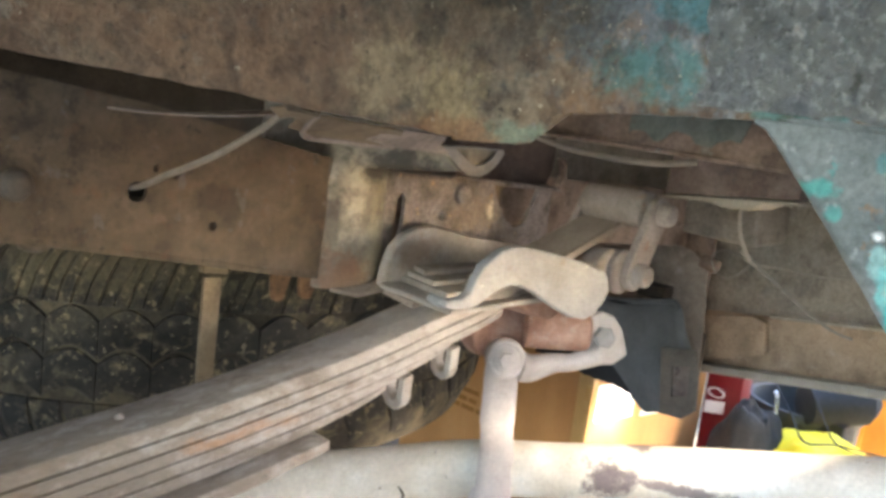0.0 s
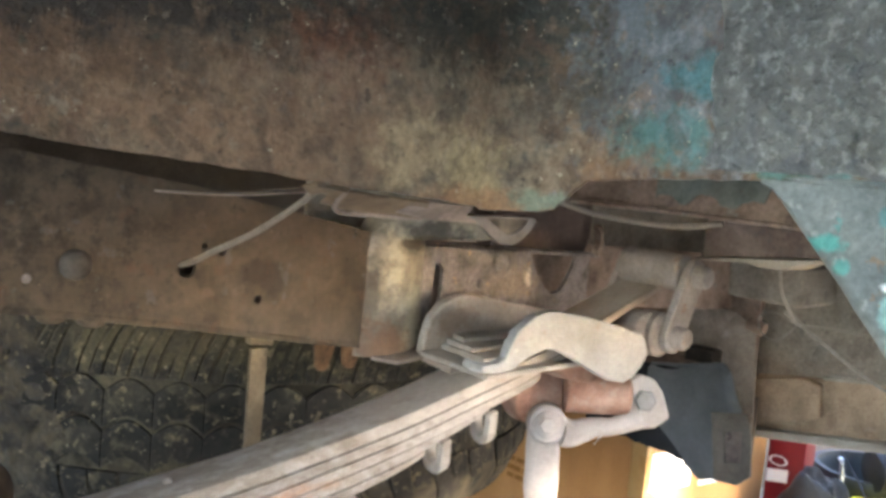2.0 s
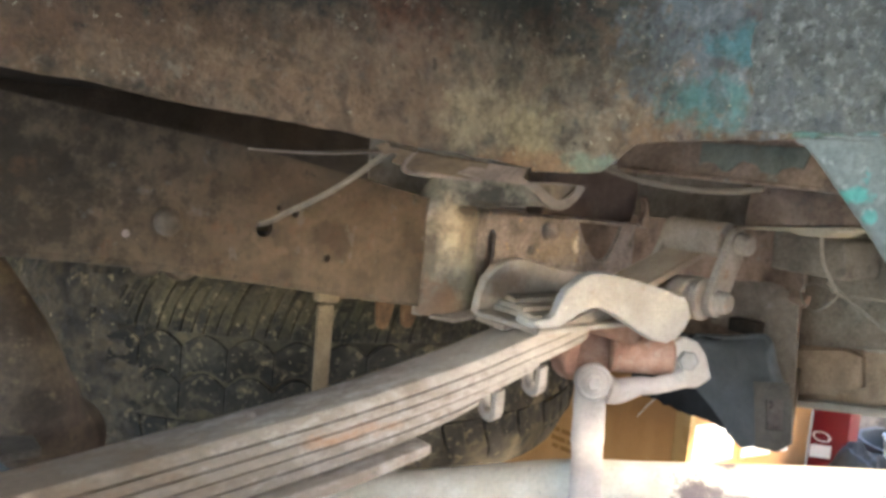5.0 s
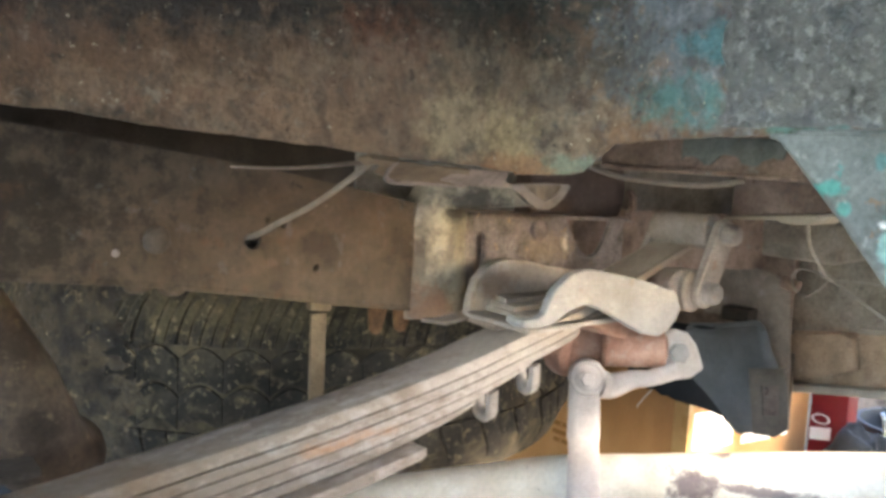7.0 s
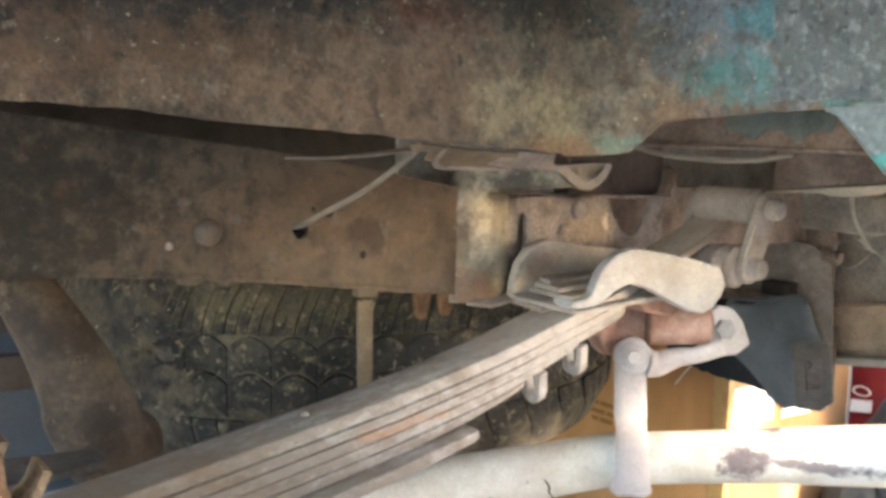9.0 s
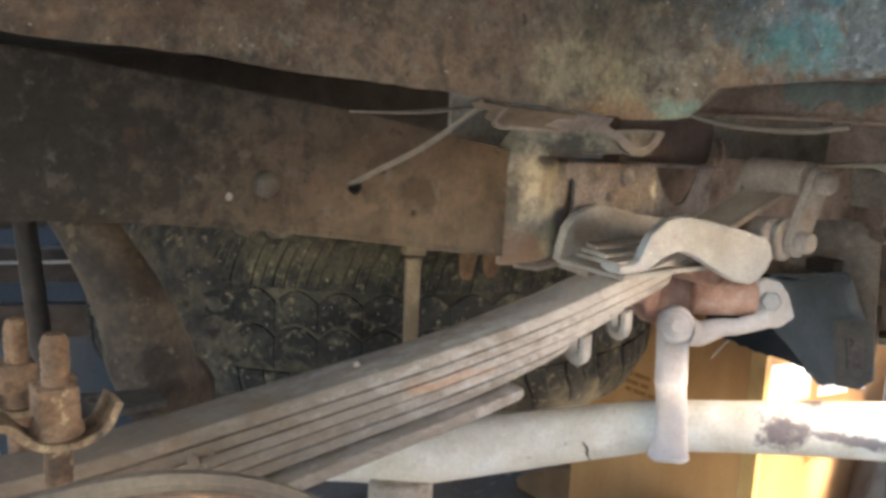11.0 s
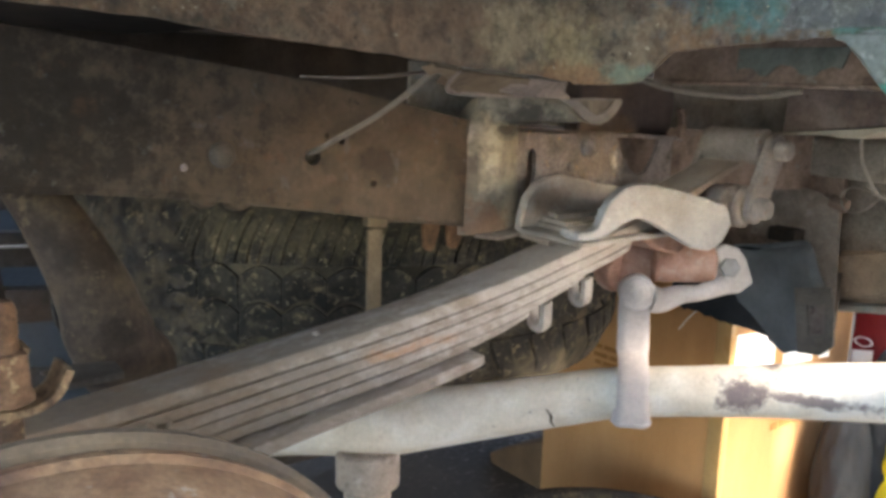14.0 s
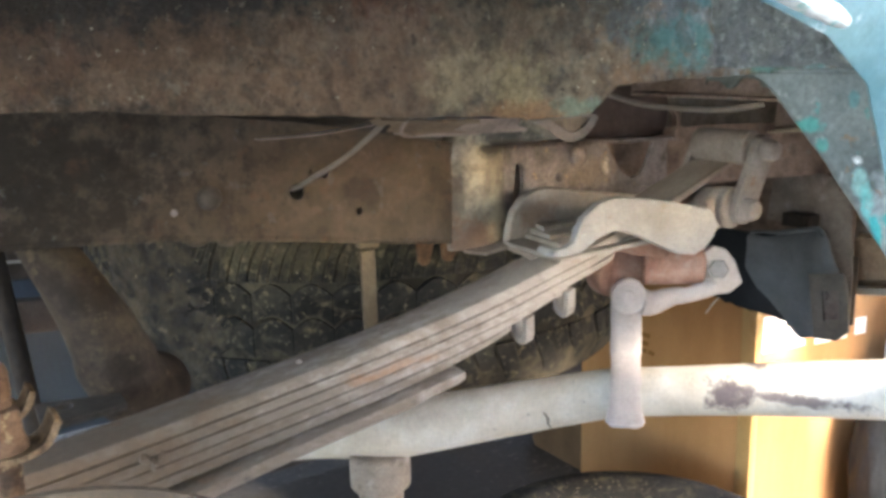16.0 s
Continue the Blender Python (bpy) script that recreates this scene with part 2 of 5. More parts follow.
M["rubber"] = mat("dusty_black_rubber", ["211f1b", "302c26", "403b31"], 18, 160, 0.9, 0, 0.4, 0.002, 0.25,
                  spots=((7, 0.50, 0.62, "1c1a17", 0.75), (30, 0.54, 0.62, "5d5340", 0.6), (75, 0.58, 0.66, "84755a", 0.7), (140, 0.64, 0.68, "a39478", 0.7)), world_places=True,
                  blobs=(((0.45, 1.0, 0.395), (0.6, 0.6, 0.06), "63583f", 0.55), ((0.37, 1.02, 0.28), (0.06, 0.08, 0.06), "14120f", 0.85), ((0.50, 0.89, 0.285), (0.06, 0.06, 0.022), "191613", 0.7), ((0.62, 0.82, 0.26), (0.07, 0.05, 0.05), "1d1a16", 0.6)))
M["grease"] = mat("caked_oily_dirt", ["1a1713", "2e2820", "4a4031", "221d18"], 26, 170, 0.62, 0, 0.8, 0.004, 0.3, pebble=60,
                  spots=((12, 0.54, 0.64, "635843", 0.6), (48, 0.60, 0.66, "8b7b5e", 0.6), (110, 0.66, 0.70, "a8997a", 0.7)), world_places=True)
M["flap"] = mat("dark_grey_rubber_flap", ["636666", "717474", "7d8080"], 14, 220, 0.7, 0, 0.35, 0.001, 0.12)
M["pipe"] = mat("brown_mottled_exhaust_pipe", ["241c17", "352a22", "4d4034", "2c221b"], 16, 200, 0.8, 0, 0.5, 0.0015, 0.25, spots=((9, 0.52, 0.64, "5c503f", 0.75), (40, 0.60, 0.66, "6c5e49", 0.5)))
M["drum"] = mat("rusty_brake_drum_iron", ["4a3628", "6a503a", "7b6147", "584434"], 22, 220, 0.75, 0, 0.5, 0.002, 0.25, spots=((45, 0.63, 0.68, "928d84", 0.6),))
M["drumdark"] = mat("dark_grey_iron", ["463e37", "584f46", "645a50"], 22, 220, 0.75, 0, 0.4, 0.0015, 0.2)
M["bolt"] = mat("flaky_orange_rust", ["493627", "634a36", "795c45", "3e3025"], 40, 260, 0.85, 0, 0.6, 0.0015, 0.3, spots=((60, 0.62, 0.66, "af9872", 0.5),))
M["under"] = mat("dark_dirty_underbody", ["2b2621", "3a332c", "48403a"], 12, 160, 0.9, 0, 0.5, 0.003, 0.3)
M["under2"] = mat("brown_grey_dirty_sheet", ["736c64", "8c857b", "9c958a", "7e776f"], 11, 150, 0.9, 0, 0.5, 0.003, 0.25, spots=((25, 0.60, 0.68, "5d6461", 0.5),))
M["cross"] = mat("brown_cross_member_rust", ["635349", "7e6c5f", "907e71", "6e5f57"], 20, 200, 0.85, 0, 0.5, 0.002, 0.25, spots=((30, 0.60, 0.68, "878d87", 0.55),))
M["beam"] = mat("tan_dusty_beam", ["86735f", "a38b73", "b49d86"], 14, 200, 0.85, 0, 0.4, 0.0015, 0.2, spots=((40, 0.60, 0.68, "b3a18f", 0.5), (16, 0.54, 0.66, "6a5345", 0.55), (60, 0.64, 0.70, "554033", 0.6)))
M["strap"] = mat("dusty_brown_flat_strap", ["5f513f", "73634d", "80705a"], 20, 200, 0.85, 0, 0.4, 0.0015, 0.2)
M["beamlip"] = mat("grey_dusty_beam_lip", ["8f8779", "a89f90"], 20, 200, 0.8, 0, 0.3, 0.001, 0.15)
M["cable"] = mat("grey_dusty_cable", ["72685c", "877c6f"], 60, 300, 0.75, 0, 0.3, 0.0005, 0.15)
M["wire"] = mat("grey_wire", ["857f76", "9a948a"], 60, 300, 0.6, 0, 0.2, 0.0004, 0.1)
M["tan"] = mat("tan_dusty_lip", ["78695f", "918174", "a09083"], 22, 200, 0.85, 0, 0.5, 0.002, 0.25, spots=((30, 0.60, 0.68, "6f6255", 0.6),))
M["tanrust"] = mat("tan_brown_dusty_steel", ["756b60", "8b7f73", "9b9084"], 20, 220, 0.85, 0, 0.4, 0.0015, 0.2, spots=((30, 0.60, 0.68, "b0a39c", 0.5), (30, 0.62, 0.7, "4a3c34", 0.5)))
M["hangerdark"] = mat("dark_grey_brown_steel", ["5a554f", "6b645c", "786f66"], 20, 220, 0.85, 0, 0.4, 0.0015, 0.2, spots=((30, 0.60, 0.68, "7a6a5e", 0.5),))
M["chip"] = mat("white_chipped_paint", ["a9b8b6", "c2c8c5", "d2d4d0"], 30, 240, 0.6, 0, 0.3, 0.001, 0.1, spots=((45, 0.60, 0.64, "5fa8a4", 0.8),))
M["card"] = mat("brown_cardboard", ["a87b4f", "b38659", "bc9063"], 7, 240, 0.85, 0, 0.15, 0.0008, 0.06, stretch=(1, 1, 0.3))
M["oldcard"] = mat("dull_brown_cardboard", ["57432f", "66503a", "705a43"], 9, 200, 0.9, 0, 0.2, 0.001, 0.1)
M["tape"] = mat("shiny_packing_tape", ["b8935f", "c6a26e"], 9, 90, 0.3, 0, 0.1, 0.0005, 0.05)
M["paper"] = mat("white_paper_label", ["e6e4de", "f1efe9"], 20, 200, 0.7, 0, 0.05, 0.0003, 0.03)
M["ink"] = mat("dark_print", ["8a6134", "94693a"], 40, 200, 0.8, 0, 0.0, 0.0002, 0.1)
M["red"] = mat("glossy_red_carton", ["5e0a13", "720f1a"], 8, 120, 0.45, 0, 0.1, 0.0005, 0.06)
M["white"] = mat("white_print", ["dcd8d4", "eeeae6"], 20, 120, 0.5, 0, 0.0, 0.0002, 0.04)
M["black"] = mat("black_plastic_sheet", ["1f2123", "2b2d2f", "343638"], 9, 120, 0.85, 0, 0.5, 0.004, 0.15)
M["greyplastic"] = mat("grey_plastic", ["383c3e", "4a4e50"], 9, 120, 0.5, 0, 0.3, 0.002, 0.1)
M["chrome"] = mat("bright_steel_rod", ["b9c0c8", "d5dae0"], 9, 120, 0.3, 0.7, 0.1, 0.0005, 0.05)
M["yellow"] = mat("yellow_plastic_sack", ["e0c420", "eed53a"], 10, 120, 0.55, 0, 0.5, 0.004, 0.06)
M["orange"] = mat("orange_cardboard", ["c9802c", "dc9440"], 8, 200, 0.8, 0, 0.15, 0.001, 0.06)
M["hose"] = mat("dark_brown_rubber_hose", ["2b241f", "3a312a", "463b32"], 30, 200, 0.8, 0, 0.4, 0.001, 0.15)
M["lip"] = mat("brown_dusty_fold", ["605040", "766450", "86745e"], 22, 200, 0.85, 0, 0.5, 0.002, 0.2)
M["spoon"] = mat("pale_grey_olive_rim", ["7a736c", "8f8880", "9d968e"], 26, 200, 0.7, 0, 0.4, 0.0015, 0.15)
M["pad"] = mat("grey_dusty_pad", ["8a8076", "9d9287", "aa9f95"], 20, 240, 0.85, 0, 0.4, 0.001, 0.14,
               spots=((24, 0.58, 0.68, "906e57", 0.45),), blobs=(((0.70, 0.672, 0.425), (0.035, 0.02, 0.02), "826853", 0.6),))
M["tab"] = mat("orange_brown_ragged_steel", ["5f4630", "7c5c40", "8f6e50"], 40, 240, 0.85, 0, 0.5, 0.0015, 0.2, spots=((70, 0.6, 0.66, "4a3626", 0.6),))
M["cupred"] = mat("dark_reddish_dirty_cup", ["4a3f3b", "5e504a", "6c5e57"], 18, 200, 0.6, 0, 0.4, 0.002, 0.2)
M["boltpale"] = mat("pale_flaky_rust", ["564130", "725a43", "8c7257", "4a3a2c"], 45, 260, 0.85, 0, 0.6, 0.0015, 0.25, spots=((80, 0.60, 0.65, "b79e76", 0.7),))
M["drumdust"] = mat("brown_grey_dusty_iron", ["41372d", "544839", "625544"], 22, 220, 0.85, 0, 0.5, 0.0015, 0.2)
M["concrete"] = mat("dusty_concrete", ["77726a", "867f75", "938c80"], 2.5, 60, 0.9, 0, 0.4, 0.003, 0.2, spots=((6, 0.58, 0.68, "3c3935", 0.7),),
                    # Dark blobs added to deepen shade and cut light bounced off the floor.
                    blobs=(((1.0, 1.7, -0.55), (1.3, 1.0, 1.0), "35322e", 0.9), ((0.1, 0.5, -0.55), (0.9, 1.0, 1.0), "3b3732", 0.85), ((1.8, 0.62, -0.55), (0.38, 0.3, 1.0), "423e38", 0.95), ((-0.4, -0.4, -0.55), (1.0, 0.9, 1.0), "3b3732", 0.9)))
M["wall"] = mat("slate_blue_painted_wall", ["2f3436", "3a4043"], 2.0, 60, 0.8, 0, 0.2, 0.002, 0.1)
M["plaster"] = mat("pale_plaster", ["aaa69d", "b8b4ab"], 2.0, 60, 0.9, 0, 0.3, 0.003, 0.1)
M["teal"] = mat("worn_teal_body_paint", ["3c6468", "5f7f82", "8a999d"], 12, 160, 0.5, 0, 0.3, 0.001, 0.12, spots=((25, 0.62, 0.66, "a9b4b8", 0.7),))


# ---- mesh helpers ----
def finish(name, bm, material, parent=None, label="", angle=35):
    """Links a bmesh as one mesh object."""
    bmesh.ops.recalc_face_normals(bm, faces=bm.faces)
    me = bpy.data.meshes.new(name)
    bm.to_mesh(me)
    bm.free()
    me.polygons.foreach_set("use_smooth", [True] * len(me.polygons))
    me.set_sharp_from_angle(angle=radians(angle))
    me.materials.append(M[material])
    ob = new(name, me)
    if parent:
        ob.parent = parent
        if parent.type == "EMPTY":
            ob.matrix_parent_inverse = Matrix.Translation(-parent.location)
    if label:
        ob["label"] = label
    return ob


def part(name, bm, material, parent, label=""):
    return finish(name, bm, material, parent, label)


def thing(name, place, label, category, group="", kind=""):
    """An Empty at the base of a thing; the parts are built in world places."""
    ob = new(name)
    ob.empty_display_size, ob.location = 0.02, place
    return tagged(ob, label, category, group, kind)


def bevel(bm, width, segments=2, least=30):
    edges = [e for e in bm.edges if len(e.link_faces) == 2 and e.calc_face_angle(0) > radians(least)]
    if edges and width:
        bmesh.ops.bevel(bm, geom=edges, offset=width, segments=segments, profile=0.6, affect="EDGES", clamp_overlap=True)
    return bm


def uneven(bm, amount, scale=12.0, axis=None):
    """Dents: shifts the points by a smooth noise."""
    for v in bm.verts:
        n = noise.noise_vector(v.co * scale)
        v.co += (Vector(axis) * n.x if axis else n) * amount
    return bm


def prism(points, along, width=0.002, segments=2, bm=None):
    """A plate: the outline, pushed along a vector, with rounded edges."""
    bm = bm or bmesh.new()
    vs = [bm.verts.new(p) for p in points]
    f = bm.faces.new(vs)
    geo = bmesh.ops.extrude_face_region(bm, geom=[f])
    bmesh.ops.translate(bm, verts=[g for g in geo["geom"] if isinstance(g, bmesh.types.BMVert)], vec=along)
    bmesh.ops.recalc_face_normals(bm, faces=bm.faces)
    return bevel(bm, width, segments)


def pierced(outline, holes, along):
    """A flat plate with holes through it."""
    bm = bmesh.new()
    edges = []
    for loop in (outline, *holes):
        vs = [bm.verts.new(p) for p in loop]
        edges += [bm.edges.new((vs[i], vs[(i + 1) % len(vs)])) for i in range(len(vs))]
    bmesh.ops.triangle_fill(bm, edges=edges, use_beauty=True)
    geo = bmesh.ops.extrude_face_region(bm, geom=bm.faces[:])
    bmesh.ops.translate(bm, verts=[g for g in geo["geom"] if isinstance(g, bmesh.types.BMVert)], vec=along)
    return bm


def block(lo, hi, width=0.002, segments=2):
    x0, y0, z0 = lo
    x1, y1, z1 = hi
    return prism([(x0, y0, z0), (x1, y0, z0), (x1, y1, z0), (x0, y1, z0)], (0, 0, z1 - z0), width, segments)


def smooth_path(points, steps=6):
    """A Catmull-Rom curve through the points."""
    ps = [Vector(p) for p in points]
    ps = [2 * ps[0] - ps[1], *ps, 2 * ps[-1] - ps[-2]]
    out = []
    for i in range(1, len(ps) - 2):
        a, b, c, d = ps[i - 1:i + 3]
        for k in range(steps):
            t = k / steps
            out.append(0.5 * (2 * b + (c - a) * t + (2 * a - 5 * b + 4 * c - d) * t * t + (3 * b - a - 3 * c + d) * t ** 3))
    return out + [ps[-2]]


def tube(points, radius, seg=14, steps=6, flat=1.0, bm=None):
    """A round bar along a smooth path; radius: one number, or one for each given point."""
    path = smooth_path(points, steps)
    n = len(points)
    radii = [radius] * n if isinstance(radius, (int, float)) else list(radius)
    bm = bm or bmesh.new()
    rings = []
    up = Vector((0, 0, 1))
    for i, p in enumerate(path):
        d = (path[min(i + 1, len(path) - 1)] - path[max(i - 1, 0)]).normalized()
        side = d.cross(up if abs(d.z) < 0.95 else Vector((1, 0, 0))).normalized()
        top = side.cross(d).normalized()
        s = i / (len(path) - 1) * (n - 1)
        k = min(int(s), n - 2)
        r = radii[k] + (radii[k + 1] - radii[k]) * (s - k)
        rings.append([bm.verts.new(p + r * (math.cos(a) * side * flat + math.sin(a) * top)) for a in (2 * math.pi * j / seg for j in range(seg))])
    for a, b in zip(rings, rings[1:]):
        for j in range(seg):
            bm.faces.new((a[j], a[(j + 1) % seg], b[(j + 1) % seg], b[j]))
    bm.faces.new(rings[0])
    bm.faces.new(rings[-1])
    return bm


def lathe(profile, origin, axis, seg=32, bm=None, closed=False):
    """Turns a profile of (radius, height along the axis) about the axis."""
    bm = bm or bmesh.new()
    q = Vector(axis).normalized().to_track_quat("Z", "Y").to_matrix()
    o = Vector(origin)
    rings = []
    for r, h in profile:
        rings.append([bm.verts.new(o + q @ Vector((r * math.cos(2 * math.pi * j / seg), r * math.sin(2 * math.pi * j / seg), h))) for j in range(seg)])
    pairs = list(zip(rings, rings[1:])) + ([(rings[-1], rings[0])] if closed else [])
    for a, b in pairs:
        for j in range(seg):
            bm.faces.new((a[j], a[(j + 1) % seg], b[(j + 1) % seg], b[j]))
    if not closed:
        bm.faces.new(rings[0])
        bm.faces.new(rings[-1])
    return bm


def hexagon(centre, axis, across, height):
    """A bolt head or nut with chamfered corners."""
    return lathe([(across * 0.5, 0), (across * 0.577, height * 0.12), (across * 0.577, height * 0.8), (across * 0.48, height)], centre, axis, 6)


def strip(line, y0, y1, thick, ends=0.0, width=0.0012, taper=0.85):
    """A flat steel leaf along a line of (x, z) of its top; ends: how much it narrows towards its right end. The leaves lean inwards a little along x."""
    bm = bmesh.new()
    rings = []
    pts = smooth_path([(x, 0, z) for x, z in line], 8)
    for i, p in enumerate(pts):
        d = pts[min(i + 1, len(pts) - 1)] - pts[max(i - 1, 0)]
        nrm = Vector((-d.z, 0, d.x)).normalized()
        s = i / (len(pts) - 1)
        k = max(0.0, s - 0.93) / 0.07
        c = ends * k * k
        a, b = p, p - nrm * thick * (1 - (taper * max(0.0, s - 0.80) / 0.20 if ends else 0))
        off = min(0.62, max(0.40, p.x)) - 0.40
        rings.append([bm.verts.new((q.x, y, q.z)) for q, y in ((a, y0 + c + 0.05 * off), (a, y1 - c + 0.10 * off), (b, y1 - c + 0.10 * off), (b, y0 + c + 0.05 * off))])
    for a, b in zip(rings, rings[1:]):
        for j in range(4):
            bm.faces.new((a[j], a[(j + 1) % 4], b[(j + 1) % 4], b[j]))
    bm.faces.new(rings[0])
    bm.faces.new(rings[-1])
    bmesh.ops.recalc_face_normals(bm, faces=bm.faces)
    return bevel(bm, width, 2, 50)


def sheet(columns, rows, place, thick, out=0.0):
    """A sheet of steel: place(u, v) gives the point for u, v from 0 to 1."""
    bm = bmesh.new()
    grid = [[bm.verts.new(place(i / columns, j / rows)) for j in range(rows + 1)] for i in range(columns + 1)]
    for i in range(columns):
        for j in range(rows):
            bm.faces.new((grid[i][j], grid[i + 1][j], grid[i + 1][j + 1], grid[i][j + 1]))
    bmesh.ops.recalc_face_normals(bm, faces=bm.faces)
    bmesh.ops.solidify(bm, geom=bm.faces[:], thickness=thick)
    return bm


def lerp(x, table):
    return float(np.interp(x, [a for a, _ in table], [b for _, b in table]))


# ---- setting ----
GROUND = -0.55
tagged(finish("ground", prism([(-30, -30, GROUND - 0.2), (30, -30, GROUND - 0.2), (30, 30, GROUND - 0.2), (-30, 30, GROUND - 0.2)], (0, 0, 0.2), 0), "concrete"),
       "dusty concrete yard floor, darkened under the truck", "ground", kind="structure")
tagged(finish("wall_far", block((-2.6, 2.7, GROUND), (5, 2.9, 2.5), 0), "wall"), "slate blue painted wall beyond the truck", "wall", kind="structure")

# Unseen wall, added to keep the sun off the left of the wheel well.
tagged(finish("wall_shade", block((-3.2, -1.36, GROUND), (1.137, -1.30, 1.87), 0.005), "plaster"), "unseen plain wall added to shade the wheel well", "wall", kind="structure")
# Out of view: lids the gap by the far wall against the sky.
tagged(finish("ceiling", block((-1.5, 1.96, 2.5), (1.3, 2.9, 2.6), 0), "plaster"), "unseen plain overhang closing the gap before the far wall", "ceiling", kind="structure")
tagged(finish("wall_right", block((3.3, 0.2, GROUND), (3.4, 2.7, 0.75), 0), "concrete"), "low dusty concrete wall behind the goods", "wall", kind="structure")
# Out of view: closes the left side against the sky.
tagged(finish("wall_left", block((-1.6, 0.95, GROUND), (-1.5, 2.7, 2.5), 0), "plaster"), "unseen plain side wall on the left", "wall", kind="structure")


# ---- body sheet metal ----
body = thing("lorry", (0, 0.465, 0.56), "rusty truck body skirt and wheel-well panel with flaking teal paint", "truck")
SKIRT_EDGE = [(-0.8, 0.662), (-0.7, 0.655), (-0.1, 0.612), (0.03, 0.6025), (0.198, 0.591), (0.36, 0.579), (0.49, 0.570), (0.53, 0.5665), (0.6, 0.568)]


def skirt_place(u, v):
    x = -0.80 + 1.31 * u
    z0 = lerp(x, SKIRT_EDGE) + 0.0016 * noise.noise(Vector((x * 40, 0, 3))) + 0.002 * noise.noise(Vector((x * 12, 0, 9)))
    z = z0 + (1.24 - z0) * v ** 1.8
    y = 0.465 + 0.0035 * noise.noise(Vector((x * 9, z * 9, 1))) * min(1.0, (0.515 - x) * 12)
    return (x, y, z)


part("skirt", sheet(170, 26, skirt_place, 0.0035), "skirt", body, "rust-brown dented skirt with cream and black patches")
PANEL_EDGE = [(0.05, 0.40), (0.12, 0.44), (0.152, 0.481), (0.173, 0.506), (0.194, 0.532), (0.226, 0.569), (0.254, 0.604), (0.262, 0.6065), (0.34, 0.602), (0.402, 0.597), (0.409, 0.594), (0.43, 0.572), (0.436, 0.569), (0.465, 0.5665)]


def corner(s):
    """Plan of the panel: from the skirt's end round the corner and out towards the wheel."""
    r = 0.06
    a = min(1.0, s / 0.08)
    if a < 1.0:
        t = a * math.pi / 2
        return (0.507 + r * math.sin(t), 0.465 - r + r * math.cos(t))
    return (0.567, 0.405 - (s - 0.08) / 0.92 * 0.317)


def panel_place(u, v, low=None):
    x, y = corner(u)
    z0 = lerp(y, PANEL_EDGE) + 0.0015 * noise.noise(Vector((y * 60, 4, 0)))
    if y < 0.262:
        z0 = max(z0, 0.607)
    z = z0 + (1.24 - z0) * v ** 1.8
    bulge = 0.003 * min(1.0, max(0.0, u - 0.03) * 10) * noise.noise(Vector((y * 12, z * 12, 5)))
    return (x + bulge, y, z)


def flange_place(u, v):
    y = 0.262 - 0.174 * u
    z0 = lerp(y, PANEL_EDGE) + 0.0012 * noise.noise(Vector((y * 70, 8, 0)))
    z = z0 + (0.6085 - z0) * v
    edge = 0.012 * (1 - min(1, v * 6)) ** 2
    return (0.569 + edge * 0.6 + 0.002 * noise.noise(Vector((y * 16, z * 16, 2))), y, z)


part("rear_panel", sheet(125, 30, panel_place, 0.0035), "skirt", body, "grey pebbled panel with teal patches")


def coat_place(u, v):
    """A thick pebbled coat over the outer part of the panel, with a ragged edge."""
    ragged = 0.012 * noise.noise(Vector((v * 9, 3, 1))) + 0.006 * noise.noise(Vector((v * 31, 7, 2)))
    y = 0.300 + ragged * (1 - u) - 0.208 * u
    z0 = lerp(y, PANEL_EDGE) if y > 0.262 else 0.612
    z0 = max(z0, 0.6115) + 0.003 * noise.noise(Vector((y * 50, 2, 6)))
    z = z0 + (1.2 - z0) * v ** 1.8
    bulge = 0.003 * noise.noise(Vector((y * 12, z * 12, 5)))
    return (0.5618 + bulge + 0.0015 * noise.noise(Vector((y * 60, z * 60, 0))), y, z)


part("underseal_coat", sheet(60, 60, coat_place, 0.0015), "panel", body, "pebbled grey underseal coat")
part("flange", sheet(40, 24, flange_place, 0.003), "flange", body, "scraped grey flange with bright teal edge")
part("seam", tube([(0.5655, 0.262, 0.6085), (0.565, 0.2, 0.6085), (0.5655, 0.09, 0.608)], 0.0022, 8), "flange", body)
# Past x 0.4 the edge is unseen; its steps are cut to shape the sunlight.
ARCH_EDGE = [(-1.1, 0.57), (-0.6, 0.62), (-0.30, 0.67), (-0.1, 0.72), (0.0, 0.745), (0.1, 0.71), (0.2, 0.67), (0.28, 0.646), (0.32, 0.636), (0.36, 0.621), (0.385, 0.58), (0.42, 0.50), (0.50, 0.43), (0.58, 0.43), (0.66, 0.55), (1.02, 0.55), (1.05, 0.36), (1.68, 0.36), (1.71, 0.50), (1.82, 0.50), (1.85, 0.38), (1.93, 0.38), (1.98, 0.20), (2.9, 0.20)]


def skin_place(u, v):
    x = -1.1 + 4.0 * u
    z0 = lerp(x, ARCH_EDGE)
    lip = 0.014 * (1 - min(1, v * 5)) ** 2
    return (x, 0.05 + lip - 0.02 * v * (1 - v), z0 + (1.25 - z0) * v ** 1.3)


part("fender_skin", sheet(120, 14, skin_place, 0.002), "teal", body, "worn teal and white outer fender skin with rolled edge")
part("skin_edge", uneven(tube([(x, 0.0505, lerp(x, ARCH_EDGE) + 0.001) for x in (0.245, 0.255, 0.27, 0.285, 0.30, 0.315, 0.325)], [0.0012, 0.003, 0.004, 0.0042, 0.004, 0.0045, 0.003], 10), 0.001, 90), "chip", body, "white chipped edge of the outer skin")
